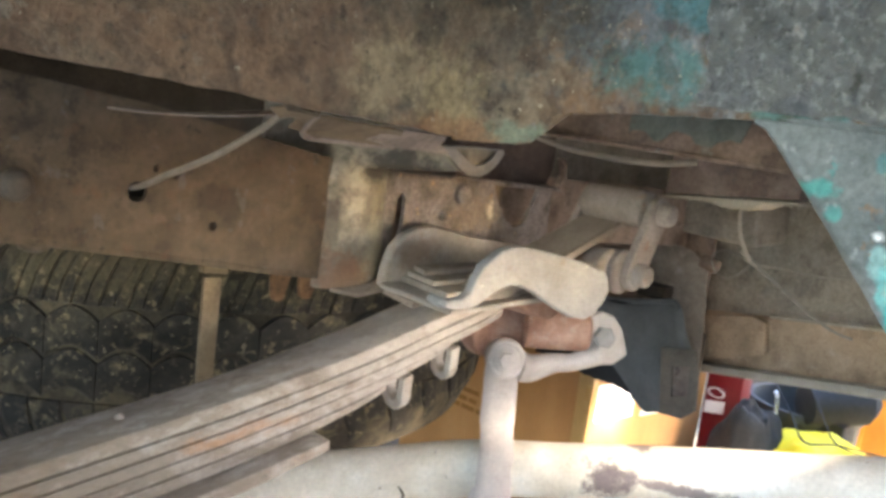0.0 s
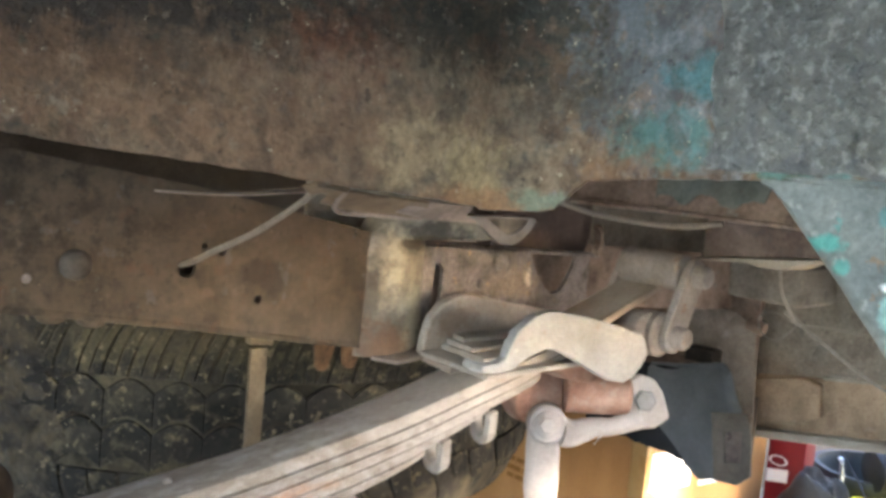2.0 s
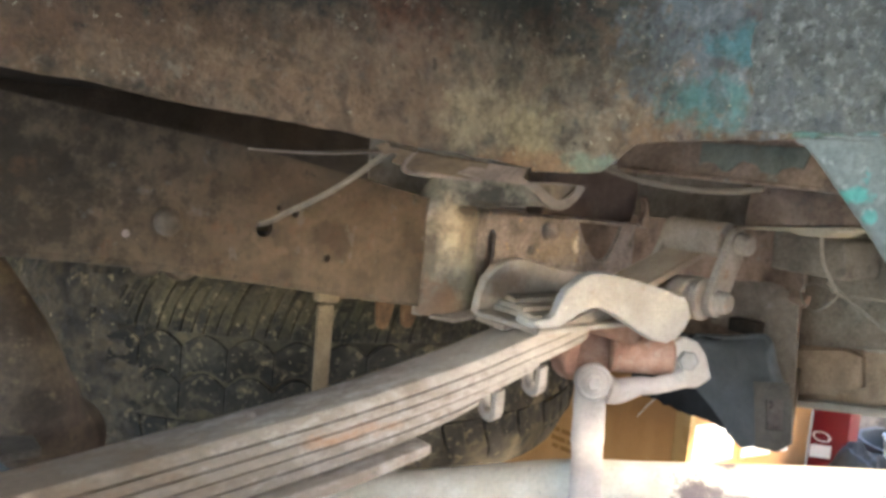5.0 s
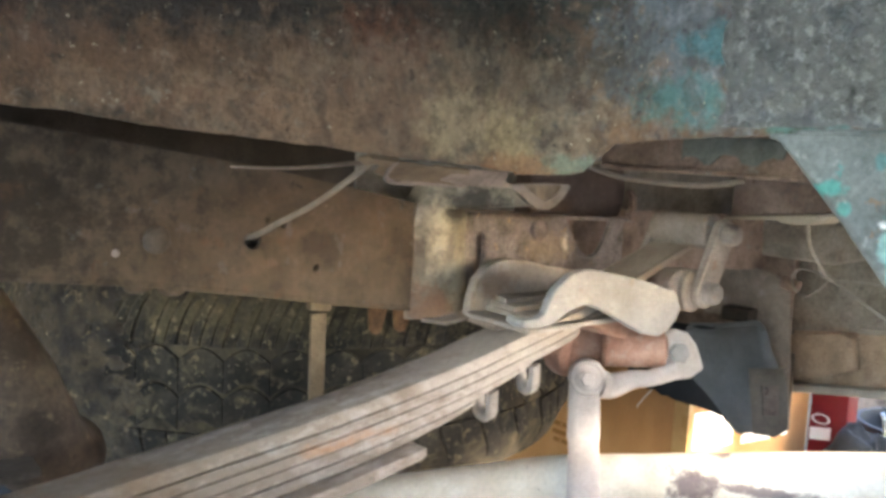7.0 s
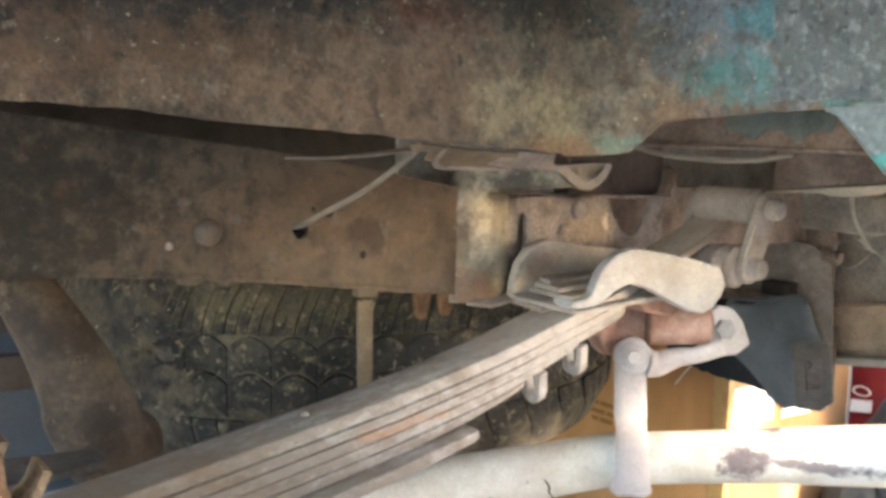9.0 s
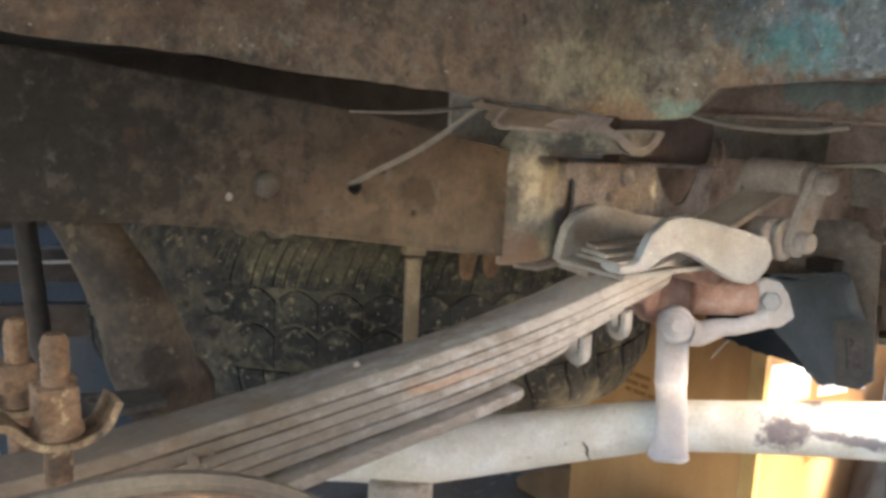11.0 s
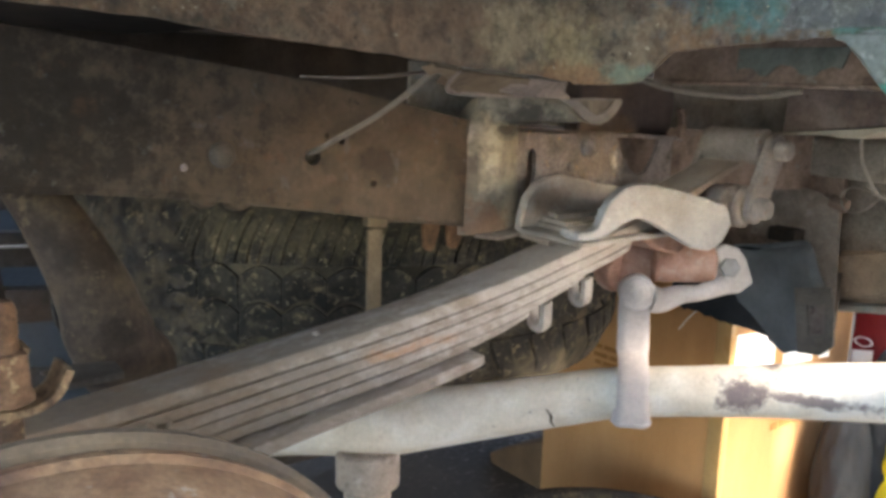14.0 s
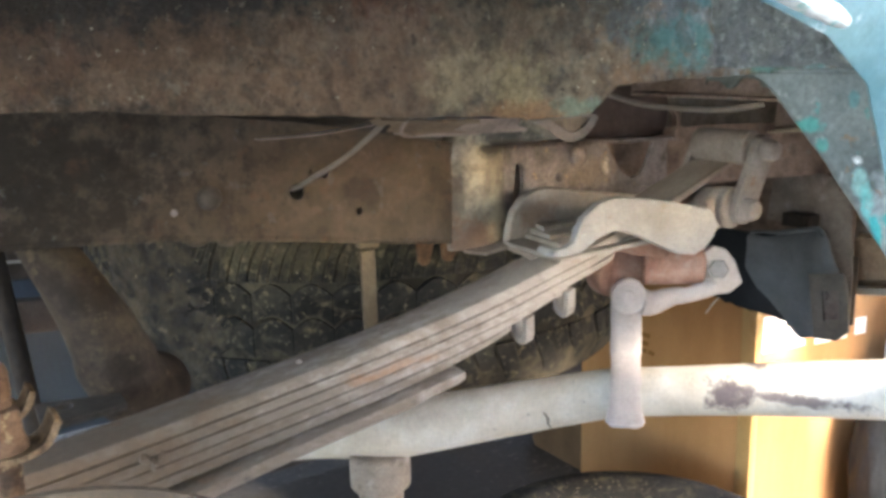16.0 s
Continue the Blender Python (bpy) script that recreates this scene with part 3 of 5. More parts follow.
# Two unseen boxes, added to keep low sun off the floor and sacks.
part("low_sun_block", block((0.5, -0.10, 0.05), (1.94, 0.055, 0.41), 0.01), "under", body, "unseen dark box added to block low sun under the cab")
part("rear_sun_block", block((1.96, -0.10, -0.02), (2.9, 0.055, 0.20), 0.01), "under", body, "unseen dark box added to block sun on the sacks")
# Unseen lid, added to cut skylight from above.
part("well_roof", block((-1.1, 0.06, 1.24), (0.62, 0.9, 1.25)), "under", body, "unseen dark roof added over the wheel well")
# Carried low past x 0.72 to keep skylight off the floor.
part("far_skirt", prism([(-1.1, 1.93, 0.27), (0.72, 1.93, 0.27), (0.80, 1.93, -0.50), (2.6, 1.93, -0.50), (2.6, 1.93, 1.25), (-1.1, 1.93, 1.25)], (0, 0.015, 0), 0.003), "under", body, "dark far side skirt of the truck, lowered to block the sky")
# Invented floor: pale to bounce light, notched to let sky onto the goods.
part("cab_floor", prism([(0.575, 0.07, 0.66), (1.72, 0.07, 0.66), (1.72, 1.30, 0.66), (2.4, 1.30, 0.66), (2.4, 1.925, 0.66), (0.575, 1.925, 0.66)], (0, 0, 0.012), 0.002), "under2", body, "brown-grey dirty cab floor underside, added to bounce light")
part("inner_floor", block((-0.35, 0.475, 0.650), (0.60, 1.9, 0.658)), "under", body, "dark underside of the load floor")


def lip_place(u, v):
    """The skirt's bottom fold: slopes in and down, with a turned pale hem at its edge."""
    x = 0.352 + 0.108 * u
    start = min(1.0, u * 5) ** 0.6
    hem = max(0.0, v - 0.8) / 0.2
    z = lerp(x, SKIRT_EDGE) - 0.002 - (0.0165 - 0.004 * u) * start * min(1.0, v / 0.8) - 0.0035 * hem
    return (x + 0.030 * min(1.0, v / 0.8), 0.470 + 0.040 * min(1.0, v / 0.8) * start, z + 0.0012 * noise.noise(Vector((x * 45, v * 3, 0))))


part("bottom_lip", sheet(44, 10, lip_place, 0.0022), "lip", body, "brown folded lip below the skirt")
part("hem", tube([lip_place(k / 12, 0.98) for k in range(13)], 0.0024, 8, 3), "tan", body, "pale turned hem of the lip")
part("inner_strip", sheet(24, 3, lambda u, v: (0.262 + 0.123 * u, 0.50 + 0.010 * v - 0.010 * u, 0.5660 + 0.006 * u + 0.002 * v * u - 0.002 * math.sin(u * 4)), 0.0010), "tan", body, "thin pale inner seam strip")
part("patch_plate", uneven(prism([(0.445, 0.474, 0.571), (0.512, 0.474, 0.568), (0.516, 0.484, 0.560), (0.534, 0.490, 0.5555), (0.532, 0.490, 0.5530), (0.485, 0.490, 0.5545), (0.452, 0.490, 0.5590)], (0.004, 0.035, 0), 0.001), 0.0008, 60), "tan", body, "bent tan repair plate")

# cross member seen in the notch of the panel, with peeling paint
cross = thing("cross_member", (0.79, 0.45, 0.56), "brown rusty cab cross member with peeling grey paint", "cross member")
part("face", prism([(0.79, 0.27, 0.571), (0.79, 0.60, 0.572), (0.80, 0.60, 0.66), (0.80, 0.27, 0.66)], (0.02, 0, 0), 0.003), "cross", cross)
part("lower_lip", uneven(prism([(0.775, 0.27, 0.569), (0.775, 0.585, 0.5735), (0.79, 0.585, 0.5735), (0.79, 0.27, 0.569)], (0, 0, 0.004), 0.001), 0.001, 40), "cross", cross)
flake = [(0.487, 0.612), (0.486, 0.586)] + [(0.484 - 0.0055 * i, 0.580 + 0.0005 * i + 0.018 * noise.noise(Vector((i * 0.21, 1.3, 0.4))) + 0.006 * noise.noise(Vector((i * 0.83, 5.6, 0.2)))) for i in range(22)] + [(0.362, 0.612)]
part("paint_flake", prism([(0.7876 + (z - 0.571) * 0.112, y, z) for y, z in flake], (0.002, 0, 0), 0.0006), "flake", cross, "peeling grey-green paint")
hang = thing("hanging_cable", (0.77, 0.5, 0.555), "grey dusty cable sagging below the cross member", "cable")
part("cord", tube([(0.66, 0.67, 0.625), (0.70, 0.60, 0.592), (0.735, 0.54, 0.568), (0.765, 0.49, 0.561), (0.775, 0.44, 0.5615), (0.785, 0.405, 0.568)], 0.0032, 10), "cable", hang)

brace = thing("body_mount", (1.05, 0.5, 0.5), "rusty brown body mount beam with a pale lower lip", "body mount")
part("face", uneven(prism([(1.05, 0.40, 0.532), (1.05, 0.45, 0.527), (1.05, 0.575, 0.512), (1.06, 0.575, 0.60), (1.06, 0.40, 0.62)], (0.06, 0, 0), 0.004), 0.002, 20), "mount", brace)
part("lip", prism([(1.035, 0.575, 0.5095), (1.035, 0.50, 0.5145), (1.035, 0.488, 0.511), (1.035, 0.455, 0.512), (1.035, 0.435, 0.522), (1.035, 0.395, 0.5275), (1.035, 0.395, 0.531), (1.035, 0.575, 0.5125)], (0.075, 0, 0), 0.001), "beamlip", brace, "pale bent lower lip")

chan = thing("upper_channel", (0.95, 0.77, 0.5), "dark rusty steel channel above the frame rail", "channel")
part("web", prism([(0.55, 0.765, 0.519), (0.895, 0.765, 0.510), (0.905, 0.765, 0.575), (0.55, 0.765, 0.59)], (0, 0.006, 0), 0.002), "under2", chan)
part("end_plate", prism([(0.897, 0.755, 0.498), (0.925, 0.755, 0.498), (0.92, 0.755, 0.56), (0.902, 0.755, 0.56)], (0, 0.03, 0), 0.002), "cross", chan)
part("rear_web", prism([(0.93, 0.79, 0.49), (1.5, 0.79, 0.47), (1.5, 0.79, 0.60), (0.93, 0.79, 0.58)], (0, 0.006, 0), 0.002), "under2", chan)


cup_mount = thing("cab_mount_cup", (0.93, 0.72, 0.5), "dark reddish rounded cab mount cup with a bent claw", "cab mount")
part("cup", uneven(prism([(0.80, 0.722, 0.575), (0.998, 0.722, 0.575), (1.004, 0.722, 0.548), (1.003, 0.722, 0.522), (0.994, 0.722, 0.501), (0.96, 0.722, 0.4985), (0.80, 0.722, 0.503)], (0, 0.03, 0), 0.004, 3), 0.002, 30), "cupred", cup_mount)
claw = [(0.988, 0.538), (0.996, 0.531), (0.999, 0.517), (0.993, 0.506), (0.996, 0.4965), (1.018, 0.4945), (1.017, 0.499), (1.004, 0.502), (1.007, 0.518), (1.003, 0.535), (0.996, 0.541)]
part("claw", prism([(x, 0.700, z) for x, z in claw], (0.002, 0.012, 0), 0.0015), "cross", cup_mount, "grey-olive bent claw")


# ---- frame rail ----
RAIL_Y = 0.703
rail = thing("chassis_rail", (0.2, RAIL_Y, 0.4), "rusty brown riveted truck chassis rail", "chassis rail")


def ring(x, z, r, n=14, y=RAIL_Y, tall=1.0):
    return [(x + r * math.cos(2 * math.pi * i / n), y, z + tall * r * math.sin(2 * math.pi * i / n)) for i in range(n)]


top = [(0.592, 0.5235), (0.446, 0.551), (0.385, 0.562), (0.286, 0.575), (0.181, 0.589), (0.073, 0.604), (-0.2, 0.622), (-0.7, 0.63)]
low = [(-0.7, 0.470), (-0.2, 0.470), (0.064, 0.466), (0.115, 0.463), (0.176, 0.458), (0.258, 0.449), (0.378, 0.431), (0.527, 0.406), (0.588, 0.3975)]
outline = [(x, RAIL_Y, z) for x, z in top + low]
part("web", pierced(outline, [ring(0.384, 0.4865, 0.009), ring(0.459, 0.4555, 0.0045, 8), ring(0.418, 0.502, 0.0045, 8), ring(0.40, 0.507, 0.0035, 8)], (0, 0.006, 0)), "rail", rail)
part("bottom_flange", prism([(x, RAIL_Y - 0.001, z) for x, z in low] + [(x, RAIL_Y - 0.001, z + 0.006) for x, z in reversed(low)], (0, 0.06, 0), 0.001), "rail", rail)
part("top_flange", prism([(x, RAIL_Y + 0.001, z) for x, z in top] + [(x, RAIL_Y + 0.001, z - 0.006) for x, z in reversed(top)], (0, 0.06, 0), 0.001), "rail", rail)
dome = [(0.0130, 0), (0.0130, 0.003), (0.0115, 0.006), (0.007, 0.0085), (0.001, 0.0092)]
part("rivet", lathe(dome, (0.285, RAIL_Y, 0.491), (0, -1, 0), 20), "drumdark", rail, "dark round rivet head")
part("rivet", lathe(dome, (-0.02, RAIL_Y, 0.50), (0, -1, 0), 20), "rail", rail)
part("rivet_head", lathe(dome, (0.309, RAIL_Y + 0.02, 0.4425), (0, 0, -1), 16), "rail", rail)
part("rivet_head", lathe(dome, (0.275, RAIL_Y + 0.02, 0.4475), (0, 0, -1), 16), "rail", rail)
part("chip", lathe([(0.004, 0), (0.003, 0.0012), (0.0005, 0.0015)], (0.248, RAIL_Y, 0.48), (0, -1, 0), 8), "rail2", rail, "pale paint chip")
for x in (0.575, 0.614):
    tab = [(x, 0.402), (x + 0.001, 0.382), (x + 0.003, 0.363), (x + 0.008, 0.3575), (x + 0.016, 0.357), (x + 0.021, 0.361), (x + 0.024, 0.371), (x + 0.027, 0.384), (x + 0.027, 0.402)]
    part("tooth", uneven(prism([(a, 0.765, z) for a, z in tab], (0, 0.006, 0), 0.0015), 0.0015, 70), "tab", rail, "ragged orange-brown tab")
part("tooth_plate", prism([(0.52, 0.772, 0.397), (0.70, 0.772, 0.386), (0.70, 0.772, 0.42), (0.52, 0.772, 0.43)], (0, 0.01, 0), 0.001), "rail", rail)

# wrapped bracket at the rail's end and its outrigger tongue
mount = thing("rail_bracket", (0.62, 0.69, 0.385), "scuffed grey-brown steel bracket wrapped round the chassis rail", "bracket")


def wrap_place(u, v):
    """A half-round bent plate with a rounded shoulder at its top."""
    foot, head = 0.3865 + 0.005 * u, 0.550 - 0.050 * (1 - min(1.0, u / 0.34)) ** 2.2
    z = foot + (head - foot) * v
    back = max(0.0, v - 0.86) / 0.14
    y = 0.714 - 0.026 * max(0.0, math.sin(math.pi * u)) ** 0.55 + 0.022 * back ** 2 + 0.0015 * noise.noise(Vector((u * 4, v * 7, 2)))
    return (0.588 - 0.006 * v + 0.093 * u, y, z)


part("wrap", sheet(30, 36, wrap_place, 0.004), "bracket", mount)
part("foot", prism([(0.600, 0.696, 0.3845), (0.615, 0.668, 0.3835), (0.668, 0.668, 0.389), (0.680, 0.696, 0.392)], (0, 0, 0.004), 0.001), "tan", mount, "bent pale foot of the bracket")
tz = [(0.600, 0.706, 0.516), (0.640, 0.652, 0.521), (0.676, 0.606, 0.526), (0.676, 0.606, 0.549), (0.640, 0.652, 0.553), (0.600, 0.706, 0.552)]
part("tongue", uneven(prism(tz, (0.034, 0.014, 0), 0.009, 4), 0.0014, 30), "bracket", mount, "rounded grey-brown outrigger arm")
cup = [(0.622, 0.552), (0.690, 0.5535), (0.724, 0.5525), (0.727, 0.549), (0.718, 0.538), (0.704, 0.528), (0.690, 0.5235), (0.674, 0.525), (0.660, 0.532), (0.645, 0.542)]
inner = [(0.650, 0.5515), (0.714, 0.5512), (0.707, 0.543), (0.696, 0.5365), (0.684, 0.5345), (0.672, 0.539), (0.661, 0.545)]
# Rim coloured paler than the dip, for the lit crescent of the bowl.
part("spoon_rim", uneven(pierced([(x, 0.590, z) for x, z in cup], [[(x, 0.590, z) for x, z in inner]], (0.010, 0.012, 0)), 0.0008, 60), "spoon", mount, "pale curled rim of the spoon-shaped end")
part("spoon_hollow", uneven(prism([(x + 0.002, 0.5945, z) for x, z in cup], (0.010, 0.016, 0), 0.003), 0.001, 40), "bracket", mount, "grey-olive dip of the spoon")

# rail extension with spring hanger cut-out
ext = thing("rail_extension", (0.8, 0.704, 0.44), "dusty brown rail extension plate with a curved cut-out", "frame plate")
plate = [(0.672, 0.40), (0.672, 0.512), (0.70, 0.5115), (0.855, 0.5065)]
plate += [(0.863, 0.492), (0.875, 0.473), (0.891, 0.455), (0.909, 0.446), (0.925, 0.449), (0.937, 0.461), (0.947, 0.478), (0.955, 0.499), (0.985, 0.497), (0.985, 0.43), (0.96, 0.40)]
slot = [(0.688, 0.706, 0.428), (0.702, 0.706, 0.430), (0.706, 0.706, 0.455), (0.706, 0.706, 0.482), (0.700, 0.706, 0.489), (0.692, 0.706, 0.484), (0.690, 0.706, 0.455)]
part("plate", pierced([(x, 0.706, z) for x, z in plate], [slot], (0, 0.006, 0)), "rail2", ext)
part("back_web", prism([(0.70, 0.745, 0.41), (1.05, 0.745, 0.40), (1.05, 0.745, 0.50), (0.70, 0.745, 0.512)], (0, 0.006, 0), 0.001), "cross", ext)
part("top_flange", prism([(0.672, 0.706, 0.512), (0.83, 0.706, 0.507), (1.01, 0.706, 0.4985), (1.01, 0.706, 0.493), (0.83, 0.706, 0.502), (0.672, 0.706, 0.507)], (0, 0.05, 0), 0.001), "rail2", ext)
part("rivet", lathe(dome, (0.80, 0.706, 0.488), (0, -1, 0), 16), "rail2", ext)
part("rivet", lathe([(r * 0.5, h * 0.6) for r, h in dome], (0.77, 0.706, 0.462), (0, -1, 0), 12), "rail2", ext)
tail = thing("rear_rail", (1.7, 0.72, 0.3), "dark brown rear run of the chassis rail", "chassis rail")
part("web", prism([(1.0, 0.735, 0.42), (2.6, 0.735, 0.33), (2.6, 0.735, 0.45), (1.0, 0.735, 0.51)], (0, 0.006, 0), 0.001), "cross", tail)


# ---- leaf spring ----
spring = thing("leaf_spring", (0.3, 0.58, 0.25), "dusty grey steel leaf spring pack with rusty joints", "leaf spring")
LINE = [(-0.33, 0.345), (-0.2, 0.322), (-0.05, 0.310), (0.05, 0.3075), (0.155, 0.3165), (0.30, 0.333), (0.40, 0.345), (0.50, 0.358), (0.58, 0.371), (0.65, 0.386), (0.72, 0.402), (0.80, 0.425), (0.88, 0.450), (0.97, 0.481), (1.01, 0.493)]
NEAR, FAR = 0.563, 0.611


def leaf_line(x_end, drop, start=-0.33):
    xs = [x for x, _ in LINE if start <= x < x_end - 0.02] + [x_end]
    return [(x, lerp(x, LINE) - drop) for x in xs]


part("main_leaf", strip(leaf_line(0.975, 0), NEAR, FAR, 0.0126, 0.0001, 0.0015, 0.45), "spring", spring)
for drop, thick, x_end, start in ((0.0142, 0.0096, 0.85, -0.33), (0.0254, 0.0098, 0.745, -0.3), (0.0366, 0.0102, 0.668, -0.25), (0.0484, 0.0100, 0.580, -0.22)):
    pinch = [(x, z + 0.015 * drop * max(0, (x - 0.45) / 0.2)) for x, z in leaf_line(x_end, drop, start)]
    part("leaf", strip(pinch, NEAR + 0.0006 * math.sin(drop * 400), FAR, thick, 0.004, 0.0014, 0.55), "spring", spring, "dusty grey leaf with rust in the joint")
part("helper_leaf", strip([(-0.25, 0.252), (-0.05, 0.240), (0.05, 0.238), (0.155, 0.2500), (0.227, 0.2610), (0.29, 0.2705), (0.35, 0.2785), (0.414, 0.2860), (0.47, 0.2925), (0.498, 0.2945)], 0.547, 0.592, 0.0125, 0.003, 0.0012, 0.3), "spring", spring, "short grey helper leaf with a square tip")
for x, z in ((0.594, 0.2965), (0.658, 0.3165)):
    u_out = [(0.567, z + 0.034), (0.567, z + 0.010), (0.570, z + 0.003), (0.577, z), (0.588, z + 0.002), (0.594, z + 0.008), (0.596, z + 0.034)]
    u_in = [(0.589, z + 0.034), (0.587, z + 0.013), (0.583, z + 0.0085), (0.579, z + 0.008), (0.576, z + 0.011), (0.575, z + 0.016), (0.575, z + 0.034)]
    part("clip", prism([(x, y, h) for y, h in u_out + u_in], (0.012, 0, 0.003), 0.0014), "spring", spring, "pale bent rebound clip")
for x, y, z, size in ((0.160, NEAR - 0.002, 0.295, 0.6), (0.168, NEAR - 0.003, 0.290, 0.5), (0.175, NEAR - 0.002, 0.293, 0.4), (0.166, NEAR - 0.002, 0.285, 0.35)):
    part("dirt_lump", uneven(lathe([(0.002 * size, -0.008 * size), (0.007 * size, -0.006 * size), (0.009 * size, 0.0), (0.007 * size, 0.005 * size), (0.002 * size, 0.007 * size)], (x, y, z), (0.3, -1, 0.2), 12), 0.003, 160), "spring", spring, "dusty lump of caked dirt")
part("grit", uneven(lathe([(0.001, 0), (0.004, 0.001), (0.003, 0.004), (0.0005, 0.005)], (0.322, 0.590, 0.3355), (0, 0, 1), 8), 0.001, 300), "tan", spring, "pale crumb of grit")
eye_o = Vector((0.966, 0.0, 0.496))
part("eye", lathe([(0.021, 0), (0.0235, 0.002), (0.0235, 0.084), (0.021, 0.086)], (eye_o.x, 0.546, eye_o.z), (0, 1, 0), 28), "shackle", spring, "rolled spring eye")

# shackle with its pins
shackle = thing("spring_shackle", (0.97, 0.54, 0.41), "grey-brown dusty spring shackle with two thick pins", "shackle")
A, B = Vector((0.977, 0.540, 0.493)), Vector((0.941, 0.540, 0.419))


def strap(a, b, r, y, thick, n=9):
    """A link plate round two pins in one upright plane."""
    d = (b - a).normalized()
    turn = math.atan2(d.z, d.x)
    pts = [(b.x + r * math.cos(turn - math.pi / 2 + math.pi * i / n), y, b.z + r * math.sin(turn - math.pi / 2 + math.pi * i / n)) for i in range(n + 1)]
    pts += [(a.x + r * math.cos(turn + math.pi / 2 + math.pi * i / n), y, a.z + r * math.sin(turn + math.pi / 2 + math.pi * i / n)) for i in range(n + 1)]
    return prism(pts, (0, thick, 0), 0.002)


part("side_plate", strap(A, B, 0.0205, 0.534, 0.011), "shackle", shackle)
part("side_plate", strap(A, B, 0.0205, 0.632, 0.010), "shackle", shackle)
for p in (A, B):
    pin = part("pin", lathe([(0.007, 0.0), (0.012, 0.002), (0.014, 0.007), (0.014, 0.02), (0.0135, 0.022)], (p.x, 0.516, p.z), (0, 1, 0), 18), "shackle", shackle, "worn round pin head")
    part("pin_shank", lathe([(0.009, 0), (0.009, 0.115)], (p.x, 0.53, p.z), (0, 1, 0), 12), "shackle", pin)
part("lower_bush", lathe([(0.024, 0), (0.0275, 0.003), (0.0275, 0.030), (0.025, 0.034), (0.025, 0.070), (0.022, 0.074)], (B.x - 0.008, 0.546, B.z + 0.001), (0, 1, 0), 28), "shackle", shackle, "broad dusty hub collar")
part("hub_web", uneven(prism([(0.888, 0.556, 0.432), (0.905, 0.556, 0.445), (0.930, 0.556, 0.447), (0.930, 0.556, 0.394), (0.905, 0.556, 0.388), (0.889, 0.556, 0.40)], (0, 0.03, 0), 0.006, 3), 0.0015, 50), "shackle", shackle, "cast web between hub and saddle")

# saddle that holds the spring
saddle = thing("spring_saddle", (0.75, 0.6, 0.37), "pale dusty cast saddle bracket arched over the leaf spring", "spring bracket")
arch = [(0.607, 0.408), (0.610, 0.4135), (0.630, 0.4135), (0.642, 0.418), (0.647, 0.431), (0.656, 0.444), (0.680, 0.458), (0.700, 0.4615), (0.718, 0.4610), (0.750, 0.4555), (0.780, 0.4500), (0.830, 0.4385), (0.862, 0.4290), (0.872, 0.4285), (0.884, 0.419), (0.892, 0.403),
        (0.883, 0.388), (0.868, 0.376), (0.849, 0.371), (0.821, 0.376), (0.792, 0.388), (0.764, 0.401), (0.738, 0.413), (0.717, 0.420), (0.702, 0.422), (0.679, 0.417), (0.655, 0.4055), (0.640, 0.4035), (0.622, 0.404)]


part("front_cheek", prism([(x, 0.538, z) for x, z in arch], (0, 0.012, 0), 0.0035, 3), "clamp", saddle, "pale smooth front cheek, curved like a wave")
back = [(0.653, 0.384), (0.655, 0.408), (0.663, 0.432), (0.678, 0.447), (0.70, 0.455), (0.725, 0.4565), (0.755, 0.451), (0.79, 0.443), (0.85, 0.435), (0.90, 0.425), (0.90, 0.39), (0.80, 0.385), (0.70, 0.38)]
part("back_cheek", prism([(x, 0.672, z) for x, z in back], (0, 0.014, 0), 0.004, 3), "pad", saddle, "brown back cheek")
for x, y, low, high in ((0.640, 0.560, 0.3905, 0.3965), (0.672, 0.596, 0.393, 0.4020), (0.680, 0.624, 0.395, 0.4075), (0.690, 0.648, 0.397, 0.4125)):
    part("pad_step", uneven(prism([(x, y, low), (0.80, y, low), (0.80, 0.674, low), (x + 0.008, 0.674, low)], (0, 0, high - low), 0.0028, 3), 0.0009, 60), "pad", saddle, "grey stepped pad")
part("base_plate", uneven(prism([(0.640, 0.612, 0.3845), (0.80, 0.60, 0.390), (0.80, 0.674, 0.390), (0.652, 0.674, 0.3845)], (0, 0, 0.007), 0.002), 0.0012, 50), "tan", saddle, "thin dusty base plate")
part("front_foot", tube([(0.648, 0.546, 0.409), (0.628, 0.548, 0.4075), (0.612, 0.552, 0.4095), (0.609, 0.562, 0.4125)], [0.005, 0.0055, 0.005, 0.004], 10), "clamp", saddle, "curled toe of the cheek")
part("lower_jaw", uneven(prism([(0.760, 0.578, 0.392), (0.79, 0.578, 0.372), (0.84, 0.578, 0.360), (0.872, 0.578, 0.360), (0.880, 0.578, 0.378), (0.80, 0.578, 0.402)], (0, 0.05, 0), 0.006, 3), 0.001, 50), "redrust", saddle, "reddish lower jaw behind the cheek")

# swing arm with two bolts
arm = thing("link_arm", (0.85, 0.58, 0.29), "dusty pink-grey forged arm with two hex bolts under the saddle", "link arm")
P1, P2 = Vector((0.807, 0.612, 0.309)), Vector((0.892, 0.536, 0.343))
look_in = Vector((0.70, 0.70, -0.12)).normalized()
part("red_bush", lathe([(0.021, 0), (0.0255, 0.003), (0.0255, 0.077), (0.021, 0.080)], (0.832, 0.612, 0.3455), (0.72, -0.66, 0.02), 24), "redrust", arm, "red-brown cylindrical bush")
